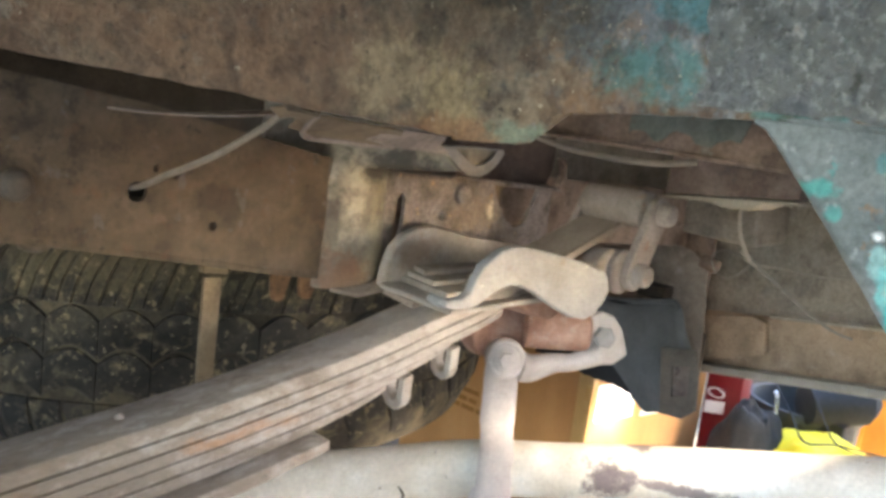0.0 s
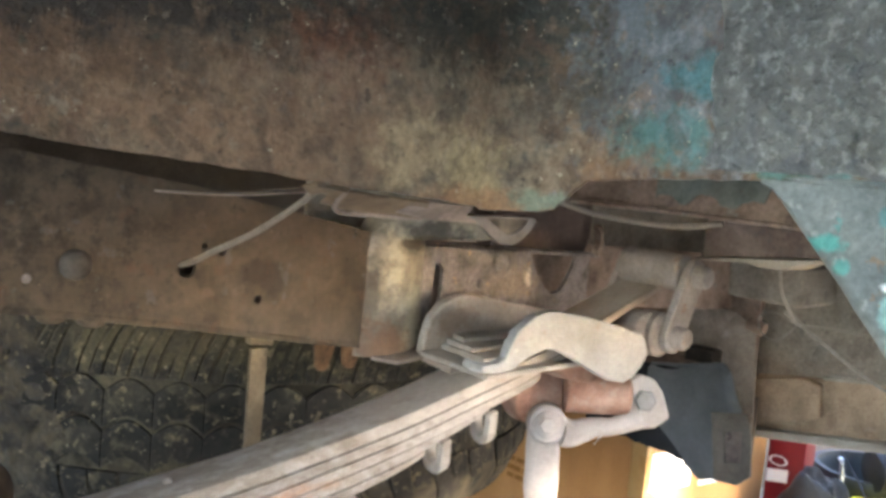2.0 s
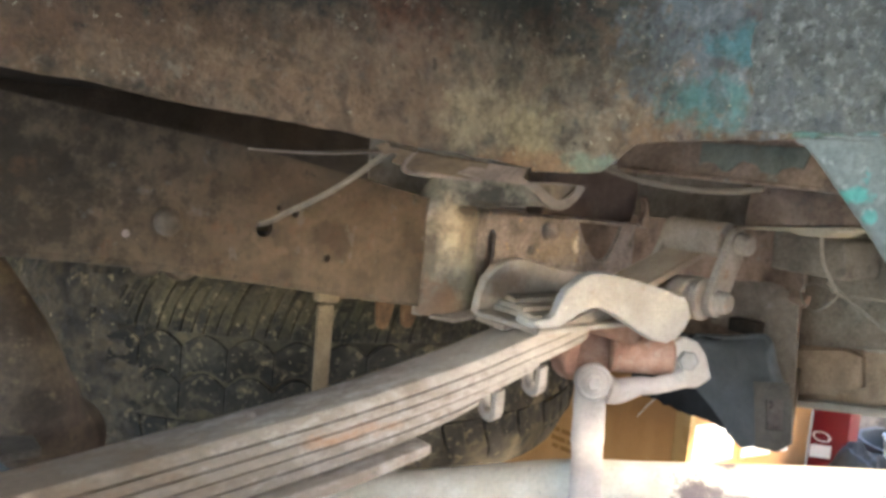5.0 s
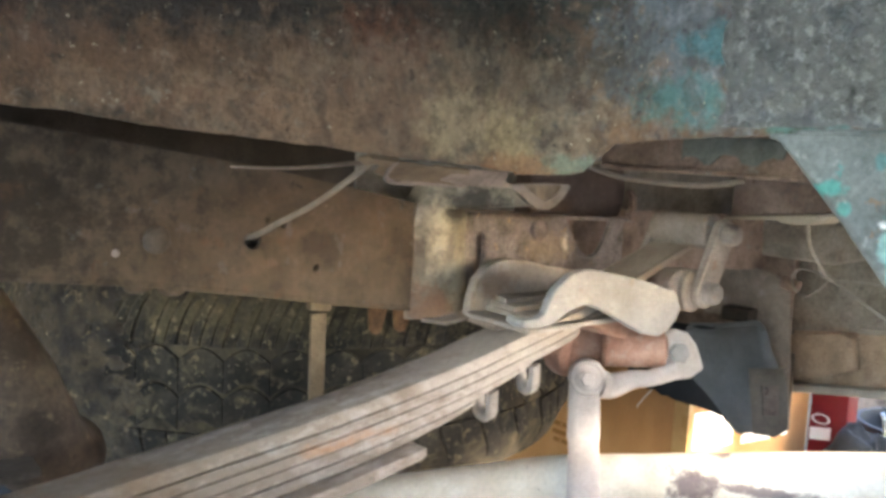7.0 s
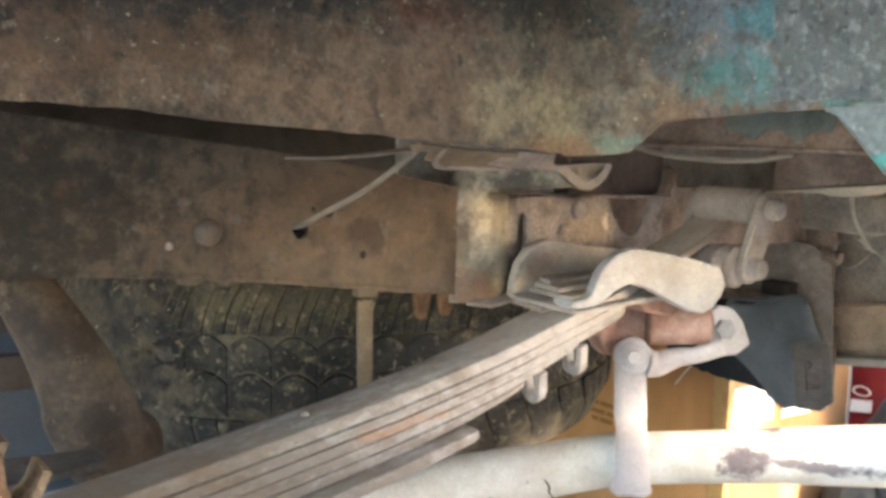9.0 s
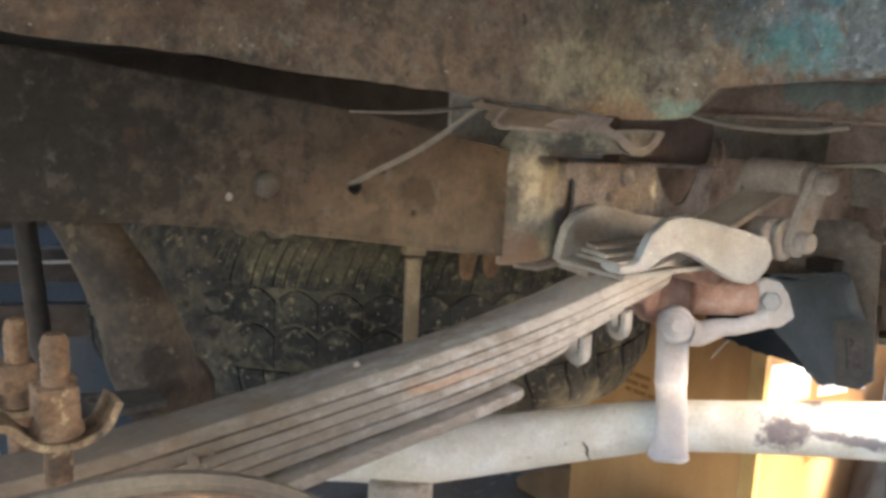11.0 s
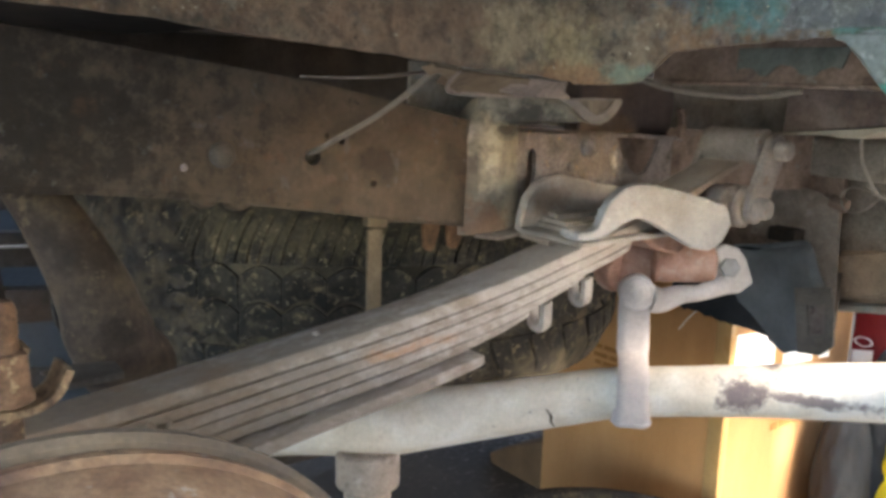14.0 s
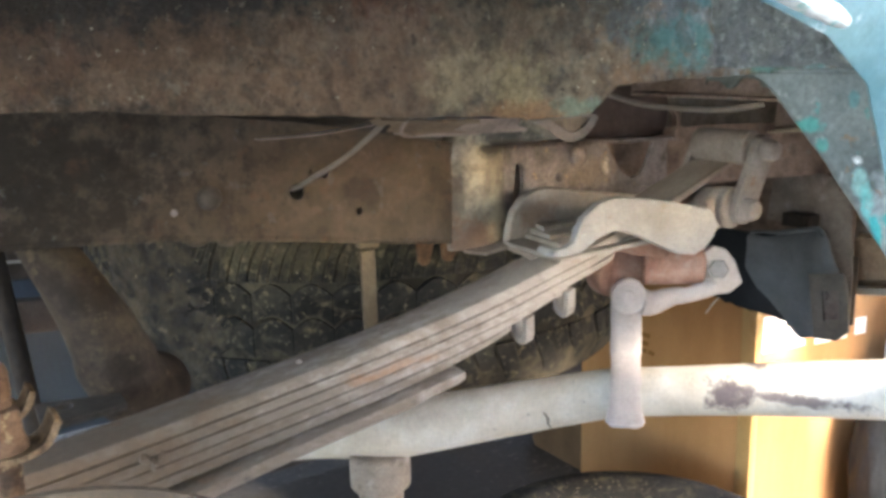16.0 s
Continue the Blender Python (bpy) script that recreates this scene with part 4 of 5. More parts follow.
part("red_cheek", prism([(0.778, 0.655, 0.352), (0.80, 0.64, 0.375), (0.83, 0.61, 0.362), (0.826, 0.604, 0.318), (0.80, 0.63, 0.30), (0.785, 0.645, 0.318)], look_in * 0.014, 0.004), "redrust", arm, "red-rusted cheek")
part("knuckle", uneven(prism([(0.771, 0.634, 0.336), (0.785, 0.634, 0.352), (0.801, 0.634, 0.368), (0.835, 0.634, 0.374), (0.862, 0.634, 0.366), (0.868, 0.634, 0.327), (0.841, 0.634, 0.307), (0.796, 0.634, 0.303), (0.778, 0.634, 0.316)], (0.004, 0.03, 0), 0.008, 3), 0.002, 40), "redrust", arm, "red-brown dusty knuckle casting")
boss = part("near_boss", lathe([(0.0205, 0), (0.0235, 0.003), (0.0235, 0.024), (0.021, 0.028)], P1 - look_in * 0.012, look_in, 28), "linkpale", arm)
part("washer", lathe([(0.0160, 0), (0.0160, 0.0025), (0.0145, 0.0035)], P1 - look_in * 0.012, -look_in, 24), "linkpale", boss)
part("bolt_head", hexagon(P1 - look_in * 0.0145, -look_in, 0.018, 0.008), "linkpale", boss, "rusty hex bolt head")
web = tube([tuple(P1 + Vector((0.012, -0.012, -0.008))), (0.832, 0.592, 0.299), (0.852, 0.575, 0.308), (0.868, 0.560, 0.311), tuple(P2 + Vector((0.002, 0.004, -0.020)))], [0.019, 0.0165, 0.0120, 0.0105, 0.0125], 16)
part("neck", web, "link", arm, "twisted pale neck of the arm")
ear = [(-0.030, -0.026), (-0.012, -0.034), (0.016, -0.031), (0.033, -0.016), (0.022, 0.014), (0.010, 0.029), (-0.008, 0.033), (-0.022, 0.024), (-0.027, 0.006)]
side = Vector((0.72, -0.69, 0)).normalized()
ear_plate = part("ear", prism([tuple(P2 + side * a + Vector((0, 0, b)) + look_in * 0.002) for a, b in ear], look_in * 0.018, 0.005, 3), "link", arm, "pale rounded ear plate")
part("bolt_head", hexagon(P2 + look_in * 0.002 + Vector((0, 0, 0.003)), -look_in, 0.023, 0.010), "clamp", ear_plate, "dusty hex bolt head")

strapbar = thing("drop_link", (0.815, 0.6, 0.13), "pale grey flat steel drop link between arm and bar", "link")
w = Vector((0.70, -0.714, 0)).normalized()


def strap_place(u, v):
    """A flat strap from the arm's boss down over the front of the tube, flared at its foot."""
    b = 0.004 - 0.164 * v
    half = 0.0155 + 0.0045 * (max(0.0, v - 0.84) / 0.16) ** 2
    out = 0.006 + 0.36 * b - min(0.021, 0.8 * max(0.0, -b - 0.080)) + 0.0007 * noise.noise(Vector((u * 3, v * 7, 2)))
    return P1 + w * ((2 * u - 1) * half - 0.002 - 0.0005 * v) + Vector((0, 0, b)) + look_in * (out + 0.0025 * abs(2 * u - 1) ** 6)


part("strap", sheet(12, 40, strap_place, 0.009), "link", strapbar)
bead = [strap_place(-0.06, 0.72 + 0.04 * k) for k in range(8)] + [strap_place(0.1 + 0.16 * k, 1.02) for k in range(6)] + [strap_place(1.06, 1.0 - 0.04 * k) for k in range(8)]
part("weld_bead", uneven(tube([p + look_in * 0.006 for p in bead], 0.0034, 8, 2), 0.0018, 120), "linkpale", strapbar, "lumpy pale weld round the foot")

# stabiliser bar
stab = thing("stabiliser_bar", (0.7, 0.67, 0.1), "chalky white tubular stabiliser bar with a rust patch", "stabiliser bar")
axis = [(0.40, 0.965, 0.083), (0.47, 0.90, 0.100), (0.525, 0.845, 0.112), (0.57, 0.80, 0.120), (0.715, 0.672, 0.160), (0.775, 0.605, 0.181), (0.825, 0.530, 0.196), (0.874, 0.452, 0.2105), (0.918, 0.375, 0.224), (0.966, 0.297, 0.236), (1.12, 0.05, 0.272)]
part("tube", tube(axis, [0.030, 0.034, 0.041, 0.0405, 0.0345, 0.0325, 0.0315, 0.0325, 0.0345, 0.0355, 0.045], 32, 8), "tube", stab)
part("crack", tube([(0.684, 0.642, 0.166), (0.687, 0.636, 0.158), (0.685, 0.634, 0.152), (0.690, 0.631, 0.144)], [0.0008, 0.0018, 0.0016, 0.0006], 6), "drumdark", stab, "dark crack in the paint")
part("boss", lathe([(0.040, 0), (0.043, 0.004), (0.043, 0.05), (0.032, 0.052), (0.032, 0.12)], (0.535, 0.82, 0.088), (0, 0, -1), 24), "tanrust", stab, "round boss below the tube")

far = thing("far_rail", (0.5, 1.8, 0.4), "dark dirty far chassis rail", "chassis rail")
part("web", block((-1.2, 1.8, 0.40), (2.4, 1.81, 0.66)), "under", far)
part("flange", block((-1.2, 1.74, 0.40), (2.4, 1.8, 0.407)), "under", far)


# ---- axle, drum, U-bolts ----
drum = thing("brake_drum", (0.026, 0.33, -0.03), "rusty brown brake drum with a dusty backing plate", "brake drum")
part("backing_plate", lathe([(0.05, 0), (0.212, 0), (0.214, 0.002), (0.214, 0.008), (0.210, 0.011), (0.05, 0.0135)], (0.026, 0.346, 0.183), (0, -1, 0), 72), "drumdust", drum, "dusty grey-brown backing plate edge")
part("drum_shell", lathe([(0.19, 0), (0.207, 0.001), (0.2075, 0.008), (0.204, 0.012), (0.202, 0.04), (0.197, 0.062), (0.185, 0.076), (0.09, 0.086), (0.05, 0.105), (0.01, 0.106)], (0.026, 0.334, 0.183), (0, -1, 0), 72), "drum", drum, "rusty mottled drum shell")
axle = thing("axle_beam", (0.04, 0.7, 0.15), "dark dusty steel axle beam under the spring", "axle")
part("beam", tube([(0.04, 0.375, 0.19), (0.04, 0.55, 0.185), (0.04, 1.0, 0.18), (0.04, 1.6, 0.18)], 0.038, 20), "drumdark", axle)
part("spring_seat", block((-0.05, 0.54, 0.2), (0.13, 0.62, 0.232), 0.004), "drumdark", axle)

clampset = thing("u_bolt_clamp", (0.05, 0.56, 0.2), "flaky rusty U-bolts with square nuts and a curled top plate", "U-bolt")


def spring_plate(y0, depth, sink):
    """A bent flat bar under a nut: raised at one end and curled up at the other."""
    line = smooth_path([(-0.03, 0, 0.374), (0.008, 0, 0.3735), (0.024, 0, 0.3695), (0.034, 0, 0.359), (0.044, 0, 0.3535), (0.058, 0, 0.3515), (0.071, 0, 0.354), (0.080, 0, 0.3605), (0.0865, 0, 0.374)], 4)
    return sheet(len(line) - 1, 6, lambda u, v: line[round(u * (len(line) - 1))] + Vector((0, y0 + depth * v, -sink + 0.0008 * noise.noise(Vector((u * 9, v * 4, sink))))), 0.005)


def square_nut(x, y, z0, z1, half):
    bm = prism([(x - half, y - half, z0), (x + half, y - half, z0), (x + half, y + half, z0), (x - half, y + half, z0)], (0, 0, z1 - z0), 0.003, 2)
    return uneven(bm, 0.0011, 110)


for x, y, sink in ((0.053, 0.513, 0.0), (0.0515, 0.634, 0.018)):
    rings = [(0.0083 + 0.0006 * (k % 2), 0.2 + 0.0022 * k) for k in range(99)] + [(0.0076, 0.4185), (0.006, 0.421)]
    stud = part("stud", uneven(lathe([(0.0085, 0.0), (0.0085, 0.1995)] + rings, (x, y, -sink), (0, 0, 1), 18), 0.0008, 130), "bolt", clampset, "flaky threaded stud")
    part("nut", square_nut(x - 0.001, y, 0.3665 - sink, 0.3885 - sink, 0.0130), "bolt", stud, "rusty thick square nut")
    part("washer", uneven(lathe([(0.0125, 0), (0.0165, 0.001), (0.0160, 0.005), (0.0135, 0.0125)], (x, y, 0.3545 - sink), (0, 0, 1), 20), 0.0008, 120), "bolt", stud, "flared rusty collar")
    part("top_plate", spring_plate(y - 0.013, 0.030, sink), "boltpale", clampset, "curled rusty spring plate")
part("far_plate", pierced([(0.095, 0.655, 0.302), (0.171, 0.655, 0.305), (0.173, 0.688, 0.305), (0.100, 0.720, 0.302)], [[(0.121 + 0.009 * math.cos(a), 0.692 + 0.009 * math.sin(a), 0.303) for a in np.linspace(0, 2 * math.pi, 12, endpoint=False)]], (0, 0, 0.006)), "drumdark", clampset, "flat plate with a bolt hole")

# exhaust pipe and brake hose
pipe = thing("exhaust_pipe", (0.19, 0.75, 0.26), "mottled brown bent exhaust pipe", "exhaust pipe")
part("bend", tube([(0.105, 0.85, 0.54), (0.122, 0.805, 0.485), (0.138, 0.760, 0.443), (0.157, 0.738, 0.400), (0.171, 0.735, 0.366), (0.185, 0.738, 0.322), (0.201, 0.757, 0.290), (0.226, 0.80, 0.265), (0.250, 0.86, 0.245)], [0.024, 0.0245, 0.0262, 0.031, 0.0352, 0.0385, 0.043, 0.043, 0.042], 28), "pipe", pipe)
part("joint_sleeve", uneven(tube([(0.1775, 0.7365, 0.345), (0.182, 0.7378, 0.330), (0.187, 0.740, 0.318)], [0.0372, 0.0400, 0.0402], 28), 0.0012, 40), "pipe", pipe, "lapped joint ring of the pipe")
hose = thing("brake_hose", (0.07, 0.68, 0.3), "dark brown ribbed rubber hose hanging beside the axle", "hose")
part("hose", tube([(0.088, 0.80, 0.50), (0.092, 0.80, 0.44), (0.097, 0.80, 0.38), (0.102, 0.80, 0.32), (0.104, 0.79, 0.25), (0.09, 0.78, 0.20)], 0.0102, 14, 6, 0.8), "hose", hose)

rod = thing("hanger_strap", (0.493, 0.748, 0.2), "tan dusty flat hanger strap below the rail", "strap")
part("strap", prism([(0.4845, 0.748, 0.20), (0.5015, 0.748, 0.20), (0.503, 0.748, 0.395), (0.483, 0.748, 0.395)], (0, 0.005, 0), 0.001), "strap", rod)
part("head", prism([(0.479, 0.744, 0.400), (0.507, 0.744, 0.397), (0.507, 0.744, 0.420), (0.480, 0.744, 0.424)], (0, 0.012, 0), 0.002), "strap", rod)

line = thing("brake_line", (0.38, 0.6, 0.5), "thin grey dusty brake line bent out of the rail hole", "brake line")
part("pipe", tube([(0.376, 0.735, 0.4880), (0.381, 0.70, 0.4912), (0.383, 0.655, 0.508), (0.388, 0.60, 0.530), (0.390, 0.55, 0.554), (0.392, 0.515, 0.574), (0.395, 0.49, 0.590)], 0.0027, 10), "cable", line)


# ---- tyres ----
def tyre(name, centre, R, W, label, base="groove", n=55, q=0.42):
    """A lying tyre: carcass, two rings of wavy blocks and slanted shoulder lugs, each a part."""
    t = thing(name, (centre[0], centre[1], centre[2] - W), label, "tyre")
    prof = [(R * 0.60, -W * 0.72), (R * 0.66, -W * 0.9), (R * 0.80, -W * 1.0), (R * 0.90, -W * 0.97), (R * 0.955, -W * 0.86), (R * 0.991, -W * 0.6), (R * 0.991, W * 0.6), (R * 0.955, W * 0.86), (R * 0.90, W * 0.97), (R * 0.80, W * 1.0), (R * 0.66, W * 0.9), (R * 0.60, W * 0.72)]
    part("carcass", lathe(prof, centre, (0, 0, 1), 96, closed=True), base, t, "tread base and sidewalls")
    da, sub = 2 * math.pi / n, 8

    def scallop(f):
        return W * 0.05 * (2 * math.sin(math.pi * f) - 1)

    def solid(rows, sink):
        """A block from rows of (angle from, angle to, height, radius)."""
        bm = bmesh.new()
        cols = len(rows[0])
        o = [[bm.verts.new((r * math.cos(a), r * math.sin(a), z)) for a, z, r in row] for row in rows]
        q = [[bm.verts.new(((r - sink) * math.cos(a), (r - sink) * math.sin(a), z)) for a, z, r in row] for row in rows]
        for j in range(len(rows) - 1):
            for b in range(cols - 1):
                bm.faces.new((o[j][b], o[j][b + 1], o[j + 1][b + 1], o[j + 1][b]))
            for b in (0, cols - 1):
                bm.faces.new((o[j][b], o[j + 1][b], q[j + 1][b], q[j][b]))
        for j in (0, len(rows) - 1):
            for b in range(cols - 1):
                bm.faces.new((o[j][b], q[j][b], q[j][b + 1], o[j][b + 1]))
        bmesh.ops.recalc_face_normals(bm, faces=bm.faces)
        me = bpy.data.meshes.new("lug")
        bevel(bm, 0.0012, 1, 50).to_mesh(me)
        bm.free()
        me.polygons.foreach_set("use_smooth", [True] * len(me.polygons))
        me.set_sharp_from_angle(angle=radians(40))
        me.materials.append(M["rubber"])
        return me

    fr = [k / sub for k in range(sub + 1)]
    gap = W * 0.014
    shapes = []
    for low, high in ((-q, 0.0), (0.0, q)):
        shapes.append(("tread_block", n, solid([[(f * da, W * low + scallop(f) + gap, R) for f in fr], [(f * da, W * (low + high) / 2 + scallop(f), R) for f in fr], [(f * da, W * high + scallop(f) - gap, R) for f in fr]], 0.015)))
    for sgn, lugs in ((1, int(n * 3.8)), (-1, int(n * 1.6))):
        rows, dl = [], 2 * math.pi / lugs
        for k in range(7):
            g = k / 6
            rad = R * (1.0 - 0.006 * g - 0.10 * max(0.0, g - 0.4) ** 1.7 * 2.2)
            cells = []
            for f in fr:
                z = W * (q + (0.95 - q) * g) * sgn
                if k == 0:
                    z = sgn * (W * q + W * 0.045)
                cells.append(((f * (0.97 - 0.20 * min(1.0, g * 2)) + 1.7 * g * math.sin(g * 2.2) * lugs / (2.55 * n)) * dl, z, rad))
            rows.append(cells)
        shapes.append(("shoulder_lug", lugs, solid(rows, 0.012)))
    for word, count, me in shapes:
        for i in range(count):
            ob = new(word, me)
            ob.parent, ob.matrix_parent_inverse = t, Matrix.Translation(-t.location)
            wear = (0.9965 if i % 2 and word == "shoulder_lug" else 1.0) + 0.005 * noise.noise(Vector((i * 1.7, len(word), 0.5)))
            ob.matrix_basis = Matrix.Translation(centre) @ Matrix.Rotation(i * 2 * math.pi / count, 4, "Z") @ Matrix.Diagonal((wear, wear, 1, 1))
    return t


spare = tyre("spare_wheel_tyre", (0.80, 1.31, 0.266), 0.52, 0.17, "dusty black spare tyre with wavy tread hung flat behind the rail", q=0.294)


def cake_place(u, v):
    """Oily dirt over the tread: thick in its middle, sunk below the blocks at its ragged rim."""
    a, z = radians(192 + 62 * u), 0.11 + 0.32 * v
    lump = noise.fractal(Vector((u * 7, v * 6, 3.1)), 0.9, 2.1, 5)
    heap = 0.009 * (1 - ((u - 0.10) / 0.24) ** 2) - 0.011 * max(0.0, 2 * v - 0.9) ** 2 + 0.008 * lump
    shoulder = 0.10 * max(0.0, abs(z - 0.266) / 0.17 - 0.58) ** 1.7
    r = 0.52 - 0.002 - shoulder + max(-0.016, min(0.007, heap))
    return (0.80 + r * math.cos(a), 1.31 + r * math.sin(a), z)


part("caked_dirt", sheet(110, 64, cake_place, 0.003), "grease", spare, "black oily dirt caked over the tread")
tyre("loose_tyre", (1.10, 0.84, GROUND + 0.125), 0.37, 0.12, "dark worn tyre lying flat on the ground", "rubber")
for name, z0, z1, words in (("far_cross_bar", 0.085, 0.175, "dark far cross bar with a thin pale edge"), ("far_spring", -0.06, 0.03, "dark far leaf spring end")):
    bar_far = thing(name, (0.2, 2.2, z0), words, "bar")
    part("bar", prism([(-0.6, 2.2, z0 + 0.09), (0.62, 2.2, z0 - 0.02), (0.66, 2.2, z0 + 0.03), (0.62, 2.2, z1 - 0.02), (-0.6, 2.2, z1 + 0.09)], (0, 0.05, 0), 0.01), "under", bar_far)
    if z0 > 0:
        part("edge", tube([(0.1, 2.195, z0 + 0.075), (0.4, 2.195, z0 + 0.055), (0.6, 2.195, z0 + 0.045)], 0.004, 8), "wire", bar_far, "thin pale line")
carrier = thing("spare_carrier", (0.77, 1.18, 0.40), "dark steel carrier bar that holds the spare tyre", "tyre carrier")
part("bar", block((0.3, 1.16, 0.405), (1.3, 1.2, 0.425)), "under", carrier)


# ---- rear hangers, flap, outrigger ----
hanger = thing("rear_hanger", (1.43, 0.7, 0.12), "brown rusty rear hanger bracket with a rectangular window", "bracket")
hpl = [(0.83, 0.300), (0.82, 0.375), (0.775, 0.405), (0.70, 0.395), (0.664, 0.374), (0.662, 0.35), (0.657, 0.295), (0.652, 0.240), (0.650, 0.210), (0.650, 0.134), (0.69, 0.100), (0.74, 0.13), (0.76, 0.22), (0.75, 0.30)]
win = [(0.696, 0.197), (0.668, 0.205), (0.659, 0.147), (0.686, 0.138)]
part("plate", pierced([(1.42, y, z) for y, z in hpl], [[(1.42, y, z) for y, z in win]], (0.003, 0, 0)), "tanrust", hanger)
part("window_back", block((1.45, 0.66, 0.12), (1.456, 0.74, 0.25), 0.001), "rail", hanger)
part("backing", block((1.462, 0.68, 0.245), (1.47, 1.02, 0.43), 0.001), "cross", hanger)
part("ear", tube([(1.40, 0.668, 0.385), (1.40, 0.640, 0.378)], 0.012, 12, 2), "cross", hanger, "stub ear")
part("spacer", block((1.385, 0.72, 0.30), (1.42, 0.775, 0.325), 0.004), "under", hanger)
hole = [(0.662, 0.205), (0.632, 0.213), (0.626, 0.160), (0.655, 0.152)]
lower = part("window_plate", uneven(pierced([(1.346, y, z) for y, z in ((0.690, 0.230), (0.625, 0.243), (0.614, 0.21), (0.608, 0.143), (0.630, 0.121), (0.670, 0.116))], [[(1.346, y, z) for y, z in hole]], (0.004, 0, 0)), 0.0015, 40), "hangerdark", hanger, "dark brown lower plate with a window")
part("window_back", block((1.3515, 0.62, 0.142), (1.3545, 0.672, 0.220), 0.0005), "mount", lower, "brown steel behind the window")
flap = thing("mud_flap", (1.35, 0.73, 0.1), "dark grey stiff rubber mud flap with a pointed corner", "mud flap")


FLAP_TOP = [(0.648, 0.236), (0.665, 0.268), (0.676, 0.298), (0.690, 0.3085), (0.72, 0.302), (0.76, 0.290), (0.79, 0.284), (0.834, 0.278)]
FLAP_LOW = [(0.648, 0.225), (0.654, 0.125), (0.684, 0.112), (0.705, 0.103), (0.722, 0.109), (0.809, 0.176), (0.834, 0.214)]


def flap_place(u, v):
    y = 0.834 - 0.186 * u
    zt, zb = lerp(y, FLAP_TOP), lerp(y, FLAP_LOW)
    z = zb + (zt - zb) * v
    roll = max(0.0, v - 0.86) / 0.14
    return (1.367 + 0.010 * math.sin(u * 5) + 0.014 * roll ** 2 + 0.003 * noise.noise(Vector((y * 18, z * 18, 4))), y, z)


part("sheet", sheet(44, 24, flap_place, 0.003), "flap", flap)
part("hem", tube([(1.376, 0.832, 0.279), (1.382, 0.79, 0.285), (1.382, 0.76, 0.291), (1.376, 0.72, 0.302), (1.371, 0.692, 0.308), (1.366, 0.676, 0.297)], 0.0045, 10), "flap", flap, "rolled top hem")
torn = thing("torn_rubber", (1.36, 0.86, 0.1), "black torn rubber strip with a ragged edge", "rubber strip")


def torn_place(u, v):
    y = 0.97 - 0.26 * u
    zt = 0.270 + 0.02 * u
    zb = 0.133 - 0.012 * u - 0.025 * max(0.0, u - 0.75) * 4 + 0.006 * noise.noise(Vector((u * 14, 0, 0))) + 0.004 * noise.noise(Vector((u * 45, 3, 0)))
    return (1.385 + 0.006 * math.sin(u * 9), y, zb + (zt - zb) * v)


part("strip", sheet(60, 6, torn_place, 0.006), "black", torn)

outrig = thing("outrigger_beam", (1.5, 0.5, 0.2), "tan dusty outrigger beam with a grey bottom lip", "beam")
part("web", prism([(1.5, 0.69, 0.282), (1.5, 0.50, 0.312), (1.5, 0.05, 0.375), (1.5, 0.05, 0.285), (1.5, 0.40, 0.232), (1.5, 0.69, 0.180)], (0.008, 0, 0), 0.002), "beam", outrig)
part("end_box", prism([(1.485, 0.69, 0.276), (1.485, 0.60, 0.297), (1.485, 0.572, 0.290), (1.485, 0.564, 0.236), (1.485, 0.60, 0.215), (1.485, 0.685, 0.192)], (0.02, 0, 0), 0.005, 3), "beam", outrig, "tan rounded end cap")
part("lip", prism([(1.475, 0.70, 0.168), (1.475, 0.40, 0.2165), (1.475, 0.05, 0.268), (1.475, 0.05, 0.285), (1.475, 0.40, 0.233), (1.475, 0.70, 0.182)], (0.07, 0, 0), 0.002), "beamlip", outrig, "grey bottom lip")
part("top_edge", tube([(1.495, 0.57, 0.303), (1.495, 0.40, 0.327), (1.495, 0.05, 0.378)], 0.004, 8), "beamlip", outrig)
bulk = thing("rear_bulkhead", (1.6, 0.6, 0.3), "brown-grey dirty pressed steel bulkhead", "bulkhead")


def bulk_place(u, v):
    y = 1.0 - 0.92 * u
    low = 0.21 if 0.62 < y < 0.90 else 0.27
    z = low + (0.67 - low) * v
    ripple = 0.012 * math.sin(y * 34) * (v > 0.2)
    return (1.60 + ripple + 0.03 * noise.noise(Vector((y * 6, z * 6, 7))), y, z)


part("sheet", sheet(40, 20, bulk_place, 0.004), "under2", bulk)
part("bracket_box", uneven(block((1.44, 0.60, 0.42), (1.58, 0.75, 0.49), 0.012, 3), 0.004, 20), "under2", bulk)

knot = thing("tie_wire", (1.3, 0.55, 0.4), "twisted grey tie wire with loose ends", "wire")
part("drop", tube([(1.12, 0.497, 0.512), (1.16, 0.514, 0.490), (1.20, 0.527, 0.466), (1.25, 0.538, 0.441), (1.30, 0.546, 0.416)], 0.0024, 8), "wire", knot)
part("twist", uneven(tube([(1.285, 0.556, 0.435), (1.298, 0.55, 0.42), (1.305, 0.535, 0.412)], [0.004, 0.0065, 0.003], 8), 0.003, 120), "wire", knot)
part("loop", tube([(1.30, 0.546, 0.416), (1.32, 0.575, 0.419), (1.36, 0.618, 0.416), (1.385, 0.645, 0.398), (1.37, 0.63, 0.378), (1.33, 0.59, 0.376), (1.305, 0.555, 0.398), (1.30, 0.543, 0.414)], 0.0016, 8), "wire", knot)
part("tail", tube([(1.30, 0.546, 0.416), (1.315, 0.505, 0.388), (1.345, 0.462, 0.352), (1.38, 0.435, 0.328), (1.44, 0.42, 0.310)], 0.0022, 8), "wire", knot)
